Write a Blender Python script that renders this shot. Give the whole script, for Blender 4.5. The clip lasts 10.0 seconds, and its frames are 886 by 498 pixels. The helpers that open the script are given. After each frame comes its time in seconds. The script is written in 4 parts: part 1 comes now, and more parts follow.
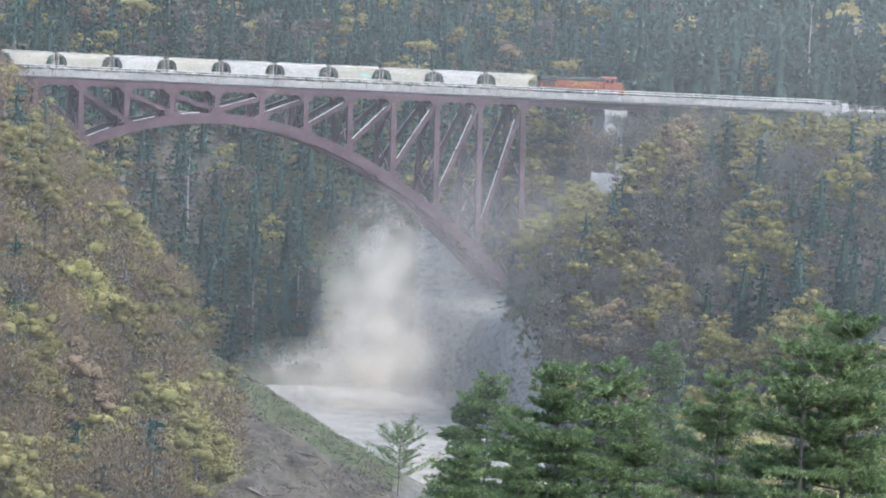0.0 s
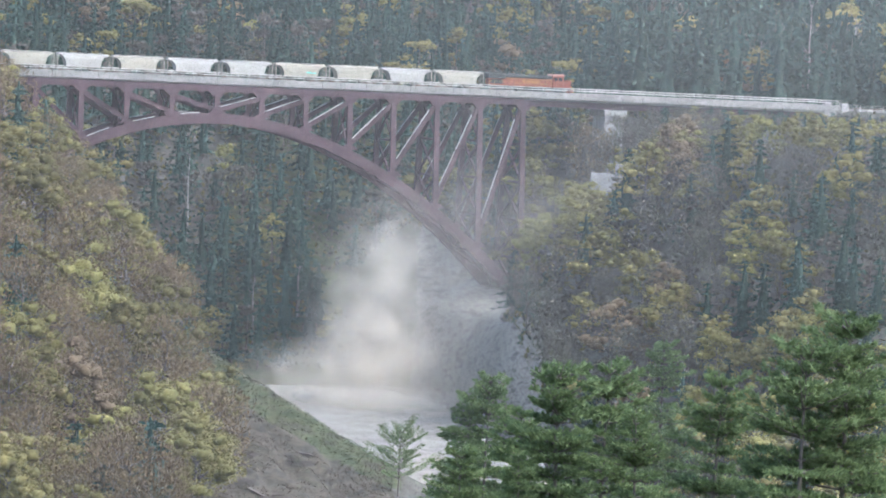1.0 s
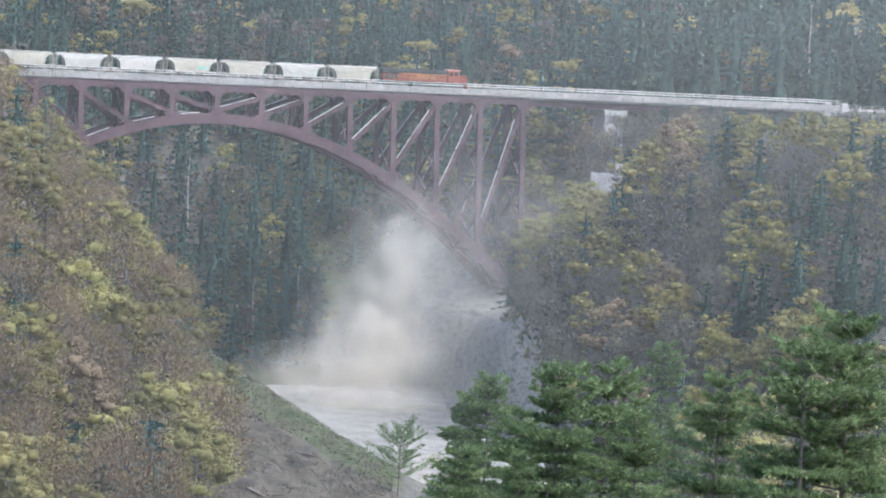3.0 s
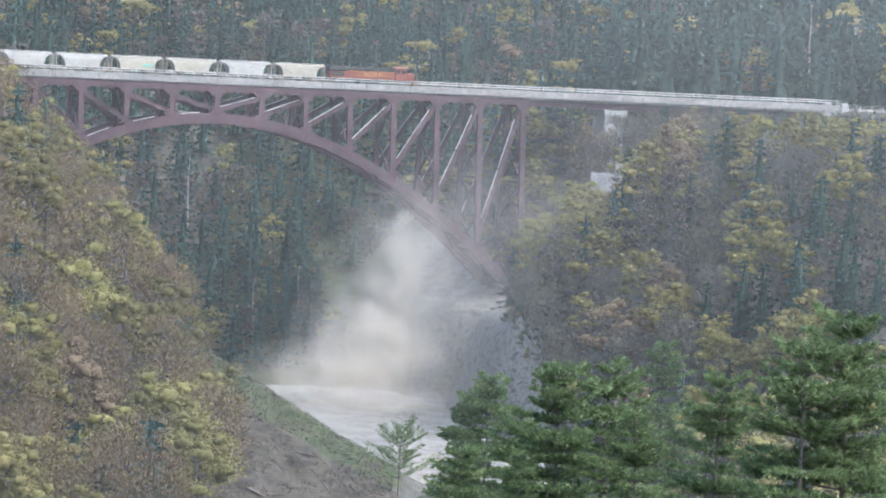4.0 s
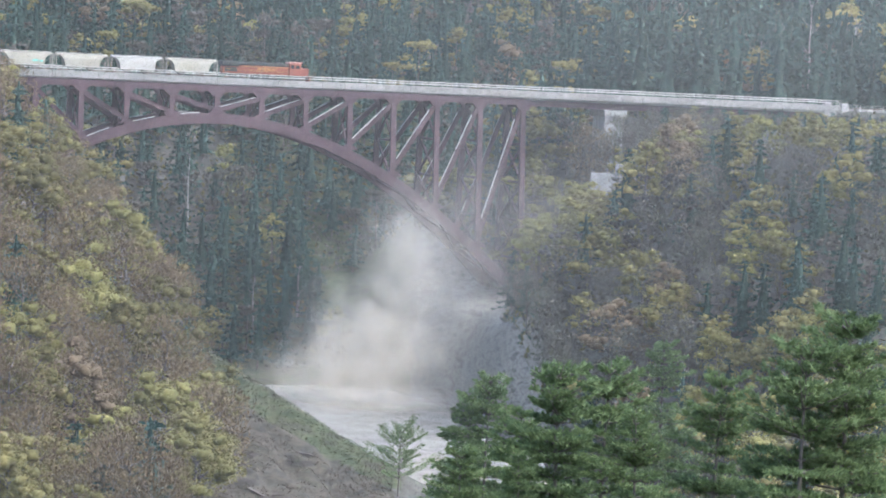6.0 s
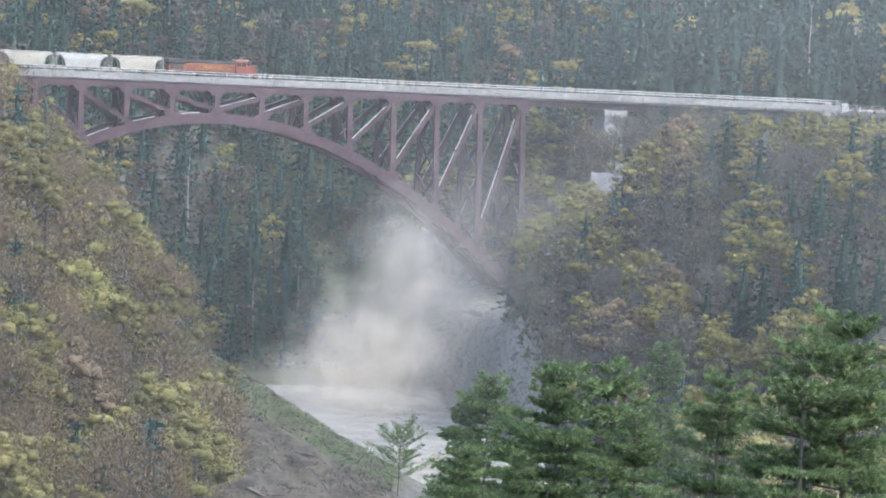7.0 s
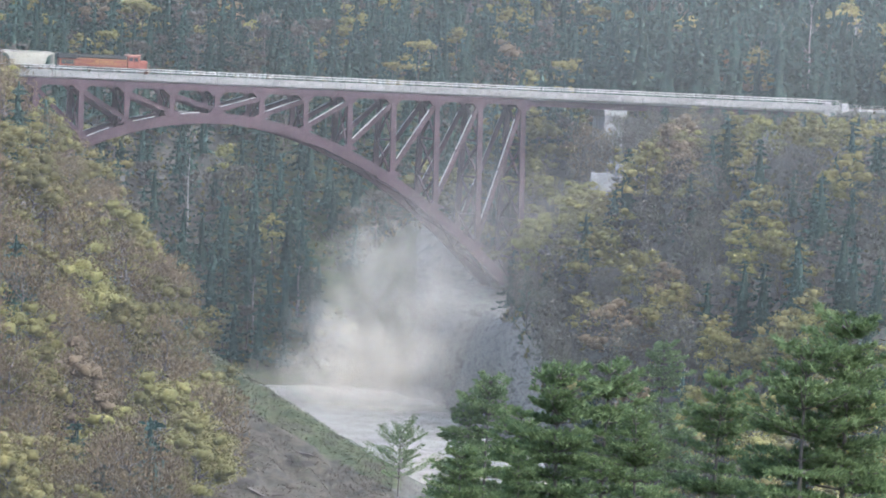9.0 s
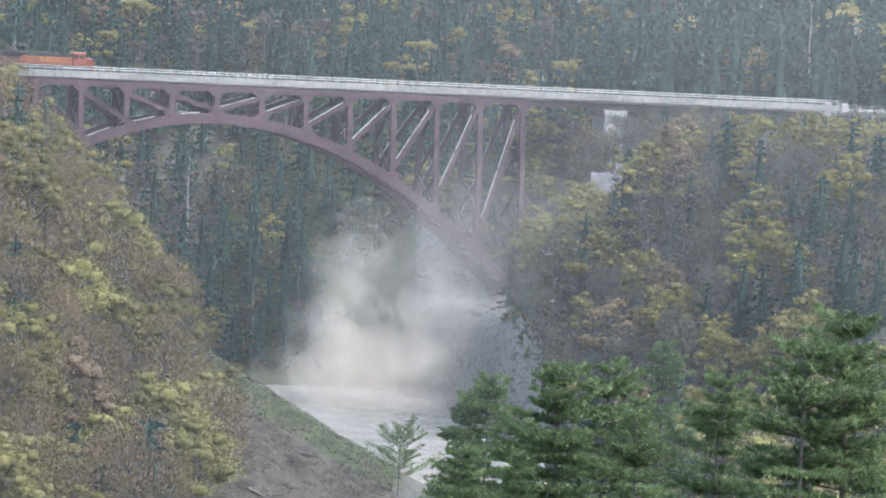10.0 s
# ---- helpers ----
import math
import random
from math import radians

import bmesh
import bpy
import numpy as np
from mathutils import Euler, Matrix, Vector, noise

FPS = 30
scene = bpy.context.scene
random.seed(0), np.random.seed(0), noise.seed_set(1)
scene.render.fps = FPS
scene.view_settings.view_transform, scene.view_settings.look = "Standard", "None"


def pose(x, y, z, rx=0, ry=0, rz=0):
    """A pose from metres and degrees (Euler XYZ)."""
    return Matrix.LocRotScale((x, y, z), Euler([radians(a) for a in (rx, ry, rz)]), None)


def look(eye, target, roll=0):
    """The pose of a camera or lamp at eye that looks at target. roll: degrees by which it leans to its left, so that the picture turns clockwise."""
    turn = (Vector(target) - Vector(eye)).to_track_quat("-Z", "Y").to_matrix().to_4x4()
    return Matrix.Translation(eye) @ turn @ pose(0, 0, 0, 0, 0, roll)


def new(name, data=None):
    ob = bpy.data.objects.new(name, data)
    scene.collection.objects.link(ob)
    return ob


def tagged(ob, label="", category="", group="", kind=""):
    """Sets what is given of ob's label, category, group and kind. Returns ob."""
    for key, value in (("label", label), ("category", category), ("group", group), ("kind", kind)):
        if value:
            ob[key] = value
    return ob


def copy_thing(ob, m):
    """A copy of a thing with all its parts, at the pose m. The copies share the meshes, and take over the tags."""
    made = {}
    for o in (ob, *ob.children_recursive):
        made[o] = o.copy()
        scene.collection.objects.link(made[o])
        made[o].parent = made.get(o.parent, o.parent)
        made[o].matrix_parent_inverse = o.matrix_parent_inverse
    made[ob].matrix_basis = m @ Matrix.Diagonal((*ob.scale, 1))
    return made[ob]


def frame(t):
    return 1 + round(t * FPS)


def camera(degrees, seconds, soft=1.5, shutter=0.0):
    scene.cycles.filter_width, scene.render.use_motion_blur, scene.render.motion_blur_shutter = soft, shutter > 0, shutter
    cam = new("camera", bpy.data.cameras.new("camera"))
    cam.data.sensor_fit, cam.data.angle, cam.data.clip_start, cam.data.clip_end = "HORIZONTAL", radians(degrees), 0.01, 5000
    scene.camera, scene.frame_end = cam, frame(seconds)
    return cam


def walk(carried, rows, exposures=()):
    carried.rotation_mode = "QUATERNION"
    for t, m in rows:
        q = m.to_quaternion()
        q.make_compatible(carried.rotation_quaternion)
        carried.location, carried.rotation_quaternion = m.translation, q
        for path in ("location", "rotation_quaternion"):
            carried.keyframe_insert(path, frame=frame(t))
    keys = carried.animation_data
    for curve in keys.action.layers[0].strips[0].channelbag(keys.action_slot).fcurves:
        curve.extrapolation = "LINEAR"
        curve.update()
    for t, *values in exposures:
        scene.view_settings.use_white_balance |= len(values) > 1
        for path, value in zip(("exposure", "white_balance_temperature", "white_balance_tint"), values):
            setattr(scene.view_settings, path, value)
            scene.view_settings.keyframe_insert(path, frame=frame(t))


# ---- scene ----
# The bridge runs along x with its deck at z = 72; the water of the gorge is z = 0.
# View frame: p metres to the right of the line of sight, q metres away from the camera.
SIN, COS = math.sin(radians(18)), math.cos(radians(18))
EYE = (-293.6, -903.5, 80.0)


def place(p, q, z=0.0):
    return (EYE[0] + q * SIN + p * COS, EYE[1] + q * COS - p * SIN, z)


def pixel_place(x, y, q):
    """The place at distance q on the line of sight with the bearing x, y, in view coordinates."""
    c, r, a = x - 784, y - 441, radians(2.75)
    f = 784 / math.tan(radians(12.39 / 2))
    lat, down = c * math.cos(a) + r * math.sin(a), -c * math.sin(a) + r * math.cos(a)
    return q * lat / f, EYE[2] - q * (0.048 + down / f)


cam = camera(12.39, 10.0, soft=1.9)
POSE = look(EYE, (1.9, -0.6, 34.4), 2.75)
walk(cam, [(0.0, POSE), (10.0, POSE)], exposures=[(0.0, 1.4, 5640, 7), (10.0, 1.4, 5640, 7)])

# ---- light: a bright, thinly overcast spring day ----
SUN_ELEVATION, SUN_AZIMUTH = radians(52), radians(150)  # azimuth from +y (ahead) clockwise
world = bpy.data.worlds.new("sky")
scene.world = world
scene.cycles.transparent_max_bounces = 160
world.use_nodes = True
wn = world.node_tree
sky = wn.nodes.new("ShaderNodeTexSky")
sky.sky_type = "NISHITA"
sky.sun_disc = False
sky.sun_elevation, sky.sun_rotation = SUN_ELEVATION, SUN_AZIMUTH
sky.dust_density, sky.air_density, sky.ozone_density = 4.0, 1.0, 1.0
wn.links.new(sky.outputs[0], wn.nodes["Background"].inputs[0])
wn.nodes["Background"].inputs[1].default_value = 0.15
sun = new("sun", bpy.data.lights.new("sun", "SUN"))
sun.data.energy, sun.data.angle, sun.data.color = 1.0, radians(25), (1.0, 0.95, 0.86)
sd = Vector((math.sin(SUN_AZIMUTH) * math.cos(SUN_ELEVATION), math.cos(SUN_AZIMUTH) * math.cos(SUN_ELEVATION), math.sin(SUN_ELEVATION)))
sun.matrix_world = look(sd * 500, (0, 0, 0))


# ---- materials ----
def material(name, colors, scale=1.0, rough=0.8, metal=0.0, bump=0.0, island=0.0, translucent=0.0, fine=8.0, spread=(0.3, 0.7), tone=0.0):
    """Noise at two scales between the colours; island: brightness change from piece to piece; tone: from tree to tree."""
    m = bpy.data.materials.new(name)
    m.use_nodes = True
    nt = m.node_tree
    b = nt.nodes["Principled BSDF"]
    b.inputs["Roughness"].default_value = rough
    b.inputs["Metallic"].default_value = metal
    b.inputs["Specular IOR Level"].default_value = 0.3
    co = nt.nodes.new("ShaderNodeNewGeometry")
    n1 = nt.nodes.new("ShaderNodeTexNoise")
    n1.inputs["Scale"].default_value, n1.inputs["Detail"].default_value = scale, 4
    nt.links.new(co.outputs["Position"], n1.inputs["Vector"])
    ramp = nt.nodes.new("ShaderNodeValToRGB")
    els = ramp.color_ramp.elements
    while len(els) < len(colors):
        els.new(0.5)
    for k, c in enumerate(colors):
        els[k].position = spread[0] + (spread[1] - spread[0]) * k / max(1, len(colors) - 1)
        els[k].color = (*c, 1)
    nt.links.new(n1.outputs["Fac"], ramp.inputs[0])
    n2 = nt.nodes.new("ShaderNodeTexNoise")
    n2.inputs["Scale"].default_value, n2.inputs["Detail"].default_value = scale * fine, 3
    nt.links.new(co.outputs["Position"], n2.inputs["Vector"])
    hsv = nt.nodes.new("ShaderNodeHueSaturation")
    nt.links.new(ramp.outputs[0], hsv.inputs["Color"])
    mr = nt.nodes.new("ShaderNodeMapRange")
    mr.inputs["From Min"].default_value, mr.inputs["From Max"].default_value = 0.3, 0.7
    mr.inputs["To Min"].default_value, mr.inputs["To Max"].default_value = 0.82, 1.18
    nt.links.new(n2.outputs["Fac"], mr.inputs["Value"])
    val = mr.outputs[0]
    if tone:
        at, oi = nt.nodes.new("ShaderNodeAttribute"), nt.nodes.new("ShaderNodeObjectInfo")
        at.attribute_name = "tone"
        own = nt.nodes.new("ShaderNodeMapRange")
        own.inputs["To Min"].default_value, own.inputs["To Max"].default_value = 1 - tone, 1 + tone
        nt.links.new(oi.outputs["Random"], own.inputs["Value"])
        both, mul = nt.nodes.new("ShaderNodeMath"), nt.nodes.new("ShaderNodeMath")
        mul.operation = "MULTIPLY"
        nt.links.new(own.outputs[0], both.inputs[0]), nt.links.new(at.outputs["Fac"], both.inputs[1])
        nt.links.new(val, mul.inputs[0]), nt.links.new(both.outputs[0], mul.inputs[1])
        val = mul.outputs[0]
    if island:
        add = nt.nodes.new("ShaderNodeMapRange")
        add.inputs["To Min"].default_value, add.inputs["To Max"].default_value = 1 - island, 1 + island
        nt.links.new(co.outputs["Random Per Island"], add.inputs["Value"])
        mul = nt.nodes.new("ShaderNodeMath")
        mul.operation = "MULTIPLY"
        nt.links.new(val, mul.inputs[0]), nt.links.new(add.outputs[0], mul.inputs[1])
        val = mul.outputs[0]
    nt.links.new(val, hsv.inputs["Value"])
    nt.links.new(hsv.outputs[0], b.inputs["Base Color"])
    if bump:
        bp = nt.nodes.new("ShaderNodeBump")
        bp.inputs["Strength"].default_value, bp.inputs["Distance"].default_value = bump, 0.5
        nt.links.new(n2.outputs["Fac"], bp.inputs["Height"])
        nt.links.new(bp.outputs[0], b.inputs["Normal"])
    if translucent:
        tr = nt.nodes.new("ShaderNodeBsdfTranslucent")
        nt.links.new(hsv.outputs[0], tr.inputs[0])
        mix = nt.nodes.new("ShaderNodeMixShader")
        mix.inputs[0].default_value = translucent
        nt.links.new(b.outputs[0], mix.inputs[1]), nt.links.new(tr.outputs[0], mix.inputs[2])
        nt.links.new(mix.outputs[0], nt.nodes["Material Output"].inputs[0])
    return m


STEEL = material("maroon_steel", [(0.068, 0.04, 0.046), (0.094, 0.057, 0.065)], 0.25, 0.6)
# for the rails, and for strips that imitate skylight on the truss
BRIGHT = material("galvanised_rail_and_glint", [(0.46, 0.45, 0.42), (0.54, 0.53, 0.5)], 0.4, 0.5)
CONCRETE = material("concrete", [(0.27, 0.265, 0.255), (0.37, 0.365, 0.355)], 0.3, 0.9, bump=0.2)
FASCIA = material("fascia", [(0.230, 0.224, 0.213), (0.294, 0.287, 0.274)], 0.12, 0.7)
BALLAST = material("ballast", [(0.13, 0.12, 0.11), (0.26, 0.25, 0.23)], 2.0, 0.95, bump=0.5)
RAIL = material("rail_steel", [(0.10, 0.07, 0.05), (0.18, 0.13, 0.10)], 1.0, 0.5, metal=0.6)
TIMBER = material("sleeper", [(0.08, 0.06, 0.05), (0.14, 0.11, 0.09)], 2.0, 0.9)
GROUND = material("woodland_floor", [(0.085, 0.082, 0.07), (0.125, 0.118, 0.1), (0.1, 0.105, 0.08)], 0.05, 0.95, bump=0.6)


def cover_ground(m):
    """Adds shale and grass to the woodland floor, by the ground's own cover layers, with ragged edges."""
    nt = m.node_tree
    b = nt.nodes["Principled BSDF"]
    base = b.inputs["Base Color"].links[0].from_socket
    geo = nt.nodes.new("ShaderNodeNewGeometry")
    stretch = nt.nodes.new("ShaderNodeMapping")
    stretch.inputs["Scale"].default_value = (0.4, 0.4, 1.3)
    nt.links.new(geo.outputs["Position"], stretch.inputs[0])
    for layer, colors, sc in (("rock", [(0.12, 0.115, 0.10), (0.27, 0.255, 0.22), (0.18, 0.17, 0.145)], 0.8), ("soil", [(0.045, 0.039, 0.031), (0.10, 0.086, 0.066), (0.066, 0.058, 0.044)], 0.5), ("grass", [(0.055, 0.068, 0.034), (0.095, 0.105, 0.055), (0.075, 0.072, 0.05)], 0.5)):
        at = nt.nodes.new("ShaderNodeAttribute")
        at.attribute_name = layer
        n = nt.nodes.new("ShaderNodeTexNoise")
        n.inputs["Scale"].default_value, n.inputs["Detail"].default_value = sc, 7
        nt.links.new(stretch.outputs[0], n.inputs["Vector"])
        ramp = nt.nodes.new("ShaderNodeValToRGB")
        ramp.color_ramp.elements.new(0.5)
        for k, c in enumerate(colors):
            ramp.color_ramp.elements[k].position, ramp.color_ramp.elements[k].color = 0.36 + 0.14 * k, (*c, 1)
        nt.links.new(n.outputs["Fac"], ramp.inputs[0])
        rag = nt.nodes.new("ShaderNodeTexNoise")
        rag.inputs["Scale"].default_value, rag.inputs["Detail"].default_value = 0.35, 6
        nt.links.new(geo.outputs["Position"], rag.inputs["Vector"])
        add = nt.nodes.new("ShaderNodeMath")
        nt.links.new(at.outputs["Fac"], add.inputs[0]), nt.links.new(rag.outputs["Fac"], add.inputs[1])
        edge = nt.nodes.new("ShaderNodeMapRange")
        edge.inputs["From Min"].default_value, edge.inputs["From Max"].default_value = 0.85, 1.1
        nt.links.new(add.outputs[0], edge.inputs["Value"])
        mix = nt.nodes.new("ShaderNodeMix")
        mix.data_type = "RGBA"
        nt.links.new(edge.outputs[0], mix.inputs["Factor"])
        nt.links.new(base, mix.inputs["A"]), nt.links.new(ramp.outputs[0], mix.inputs["B"])
        base = mix.outputs["Result"]
    nt.links.new(base, b.inputs["Base Color"])


cover_ground(GROUND)
SHALE = material("dark_shale", [(0.07, 0.07, 0.068), (0.13, 0.125, 0.118)], 0.6, 0.9, bump=0.8)
BANK_GREEN = material("bank_grass", [(0.07, 0.08, 0.04), (0.11, 0.118, 0.06)], 0.2, 0.9, island=0.3, translucent=0.4)
BANK_BROWN = material("dead_grass", [(0.085, 0.075, 0.057), (0.14, 0.122, 0.09)], 0.2, 0.95, island=0.35, translucent=0.4)
BARK = material("bark", [(0.10, 0.085, 0.075), (0.2, 0.18, 0.16)], 0.8, 0.95)
PALE_BARK = material("pale_bark", [(0.22, 0.21, 0.195), (0.31, 0.3, 0.28)], 0.8, 0.9)
# greyer than TWIG_WARM: another growth, with a little haze put into the colour
TWIG = material("bare_twigs", [(0.121, 0.119, 0.100), (0.158, 0.149, 0.124), (0.145, 0.146, 0.110)], 0.08, 0.95, island=0.1, translucent=0.35, tone=0.2)
TWIG_WARM = material("budding_twigs", [(0.181, 0.139, 0.086), (0.217, 0.161, 0.094), (0.201, 0.161, 0.086)], 0.08, 0.95, island=0.1, translucent=0.35, tone=0.2)
LEAF_YELLOW = material("spring_leaf_yellow", [(0.241, 0.221, 0.076), (0.299, 0.277, 0.100)], 0.08, 0.8, island=0.1, translucent=0.35, tone=0.2)
LEAF_OLIVE = material("spring_leaf_olive", [(0.182, 0.164, 0.068), (0.230, 0.201, 0.076), (0.187, 0.174, 0.072)], 0.08, 0.8, island=0.1, translucent=0.35, tone=0.2)
LEAF_BUD = material("reddish_buds", [(0.210, 0.158, 0.103), (0.237, 0.177, 0.108)], 0.08, 0.85, island=0.1, translucent=0.35, tone=0.2)
CONIFER = material("conifer_needles", [(0.051, 0.094, 0.075), (0.068, 0.112, 0.086)], 0.08, 0.8, island=0.1, translucent=0.35, tone=0.2)
PINE = material("pine_needles", [(0.100, 0.150, 0.066), (0.186, 0.242, 0.108), (0.139, 0.192, 0.086)], 0.35, 0.7, island=0.3, translucent=0.45)
FOAM = material("white_water", [(0.230, 0.214, 0.184), (0.337, 0.321, 0.283)], 0.06, 0.5, bump=0.4, fine=10)
HOPPER_A = material("hopper_paint_cream", [(0.315, 0.295, 0.24), (0.37, 0.35, 0.29)], 0.25, 0.6)
HOPPER_B = material("hopper_paint_grey", [(0.34, 0.33, 0.30), (0.40, 0.39, 0.36)], 0.25, 0.6)
HOPPER_DARK = material("hopper_end_steel", [(0.17, 0.155, 0.14), (0.28, 0.26, 0.23)], 0.6, 0.8)
ORANGE = material("loco_orange", [(0.2, 0.06, 0.04), (0.25, 0.08, 0.05)], 0.4, 0.5)
LOCO_DARK = material("loco_dark_green", [(0.03, 0.035, 0.035), (0.06, 0.065, 0.06)], 0.5, 0.6)
YELLOW = material("loco_stripe_yellow", [(0.3, 0.15, 0.05), (0.36, 0.19, 0.065)], 0.5, 0.5)
# the loco's orange with sunlight put into the colour, for the cab roof
PINKISH = material("loco_orange_sunlit", [(0.45, 0.22, 0.17), (0.52, 0.27, 0.21)], 0.5, 0.5)
GLASS = material("cab_glass", [(0.02, 0.025, 0.03), (0.03, 0.035, 0.04)], 1.0, 0.1)
TEAL = material("sprayed_teal_paint", [(0.12, 0.45, 0.36), (0.2, 0.55, 0.45)], 1.0, 0.6)
GREY_MARK = material("grey_stencil", [(0.2, 0.2, 0.2), (0.28, 0.28, 0.27)], 1.0, 0.7)


# ---- mesh helpers ----
def mesh_of(name, bm, mat, smooth=False):
    me = bpy.data.meshes.new(name)
    bm.normal_update()
    bm.to_mesh(me)
    bm.free()
    me.materials.append(mat)
    if smooth:
        me.polygons.foreach_set("use_smooth", [True] * len(me.polygons))
    return me


def part(name, bm, mat, parent, label="", smooth=False):
    me = bm if isinstance(bm, bpy.types.Mesh) else mesh_of(name, bm, mat, smooth)
    ob = new(name, me)
    ob.parent = parent
    if label:
        ob["label"] = label
    return ob


def box(bm, x0, x1, y0, y1, z0, z1, bevel=0.0):
    r = bmesh.ops.create_cube(bm, size=1.0, matrix=Matrix.LocRotScale(((x0 + x1) / 2, (y0 + y1) / 2, (z0 + z1) / 2), None, (x1 - x0, y1 - y0, z1 - z0)))
    if bevel:
        es = list({e for v in r["verts"] for e in v.link_edges})
        bmesh.ops.bevel(bm, geom=es, offset=bevel, segments=1, affect="EDGES")


def beam(bm, a, b, w, h, up=(0, 0, 1)):
    """A square-cut member from a to b, w wide and h deep."""
    a, b = Vector(a), Vector(b)
    d = (b - a).normalized()
    side = d.cross(Vector(up))
    if side.length < 1e-4:
        side = d.cross(Vector((0, 1, 0)))
    side.normalize()
    top = side.cross(d)
    vs = []
    for c in (a, b):
        for i, j in ((-1, -1), (1, -1), (1, 1), (-1, 1)):
            vs.append(bm.verts.new(c + side * (i * w / 2) + top * (j * h / 2)))
    for f in ((0, 1, 2, 3), (7, 6, 5, 4), (0, 4, 5, 1), (1, 5, 6, 2), (2, 6, 7, 3), (3, 7, 4, 0)):
        bm.faces.new([vs[k] for k in f])


def ibeam(bm, a, b, w, h, up=(0, 0, 1), t=0.18):
    """A flanged member: two flanges and a web."""
    a, b = Vector(a), Vector(b)
    d = (b - a).normalized()
    side = d.cross(Vector(up))
    side.normalize()
    top = side.cross(d)
    beam(bm, a + top * (h / 2 - t / 2), b + top * (h / 2 - t / 2), w, t, up)
    beam(bm, a - top * (h / 2 - t / 2), b - top * (h / 2 - t / 2), w, t, up)
    beam(bm, a, b, w * 0.7, h - 2 * t, up)


def extrude_profile(bm, pts, x0, x1):
    """A closed outline in y, z drawn along x."""
    n = len(pts)
    a = [bm.verts.new((x0, y, z)) for y, z in pts]
    b = [bm.verts.new((x1, y, z)) for y, z in pts]
    for i in range(n):
        bm.faces.new((a[i], a[(i + 1) % n], b[(i + 1) % n], b[i]))
    bm.faces.new(a[::-1]), bm.faces.new(b)


def from_arrays(name, verts, faces, mat):
    """A mesh out of a vertex array and an array of equal-sided faces."""
    me = bpy.data.meshes.new(name)
    n = faces.shape[1]
    me.vertices.add(len(verts)), me.loops.add(faces.size), me.polygons.add(len(faces))
    me.vertices.foreach_set("co", verts.astype(np.float32).ravel())
    me.loops.foreach_set("vertex_index", faces.astype(np.int32).ravel())
    me.polygons.foreach_set("loop_start", np.arange(0, faces.size, n, dtype=np.int32))
    me.update(calc_edges=True)
    me.materials.append(mat)
    return me


# ---- the ground ----
PANEL, CROWN, DECK = 10.52, -55.4, 72.0
LEFT_END, RIGHT_END = -262.0, 98.7


def sstep(a, b, x):
    t = np.clip((x - a) / (b - a), 0, 1)  # falls where a > b
    return t * t * (3 - 2 * t)


def rough_noise(p, q, s):
    return (np.sin(p / s + 1.3 * np.sin(q / s * 0.7)) * np.cos(q / s * 1.1 + 1.7 * np.sin(p / s * 0.6 + 1)) + 0.5 * np.sin(p / s * 2.3 + q / s * 1.9) * np.sin(q / s * 2.7 - p / s))


def river_edge(q):
    """Where the right bank starts."""
    return 4 + 0.0009 * np.maximum(930 - q, 0) ** 2 - 0.5 * np.clip(q - 930, 0, 70)


def spur(p, q):
    d = -p - 9
    ridge = np.minimum(0.49 * d + 0.58 * np.maximum(d - 46, 0), 66 + 0.05 * d)
    q0 = 795 + 0.9 * np.clip(d, 0, 85)
    back = 0.5 * (1 - sstep(95, 150, d))
    return ridge - 0.30 * np.maximum(q0 - q, 0) - back * np.maximum(q - q0, 0), d, q0


def ground_z(p, q):
    p, q = np.asarray(p, float), np.asarray(q, float)
    zl, d, q0 = spur(p, q)
    e = p - river_edge(q)
    near_foot = sstep(880, 905, q) * sstep(974, 962, q)
    zr = 22 * sstep(0, 9, e) + 3 * sstep(9, 24, e) + np.minimum((0.75 + 0.4 * near_foot) * np.maximum(e - 8 - 20 * near_foot, 0), 40 + 0.02 * e) - 4 * (e <= 0) - 60 * (e < -3) - 0.35 * np.maximum(860 - q, 0)
    zb = 0.62 * np.clip(q - 952, 0, 120) + 0.13 * np.maximum(q - 1072, 0) - 6
    zf = 78 - 0.145 * np.clip(q, 0, 330) - 0.11 * np.maximum(q - 330, 0) - 0.35 * np.maximum(q - 510, 0) + 0.06 * np.clip(p, 0, 200)
    floor = -4 - 30 * (1 - sstep(772, 806, q))
    x, y, _ = place(p, q)
    bank = np.where((x > RIGHT_END - 3) | (x < -172), DECK - 1.25 - 0.6 * np.maximum(np.abs(y) - 6, 0), -99)
    z = np.maximum.reduce([zl, zr, zb, zf, floor, bank])
    amp = sstep(0, 8, z - floor) * (bank < z - 0.5) * (0.25 + 0.75 * sstep(700, 1100, q))
    gully = sstep(0, 8, d) * sstep(60, 45, d) * sstep(2, 10, q0 - q) * sstep(120, 90, q0 - q)
    z = z - gully * (1.6 * np.abs(rough_noise(p + 0.4 * q, q * 0.25, 2.6)) + 1.2 * sstep(0.2, 0.6, np.sin(q * 0.22 + 0.8 * rough_noise(p, q, 6.0))))
    return z + amp * (0.9 * rough_noise(p, q, 9.0) + 0.4 * rough_noise(p, q, 3.1))


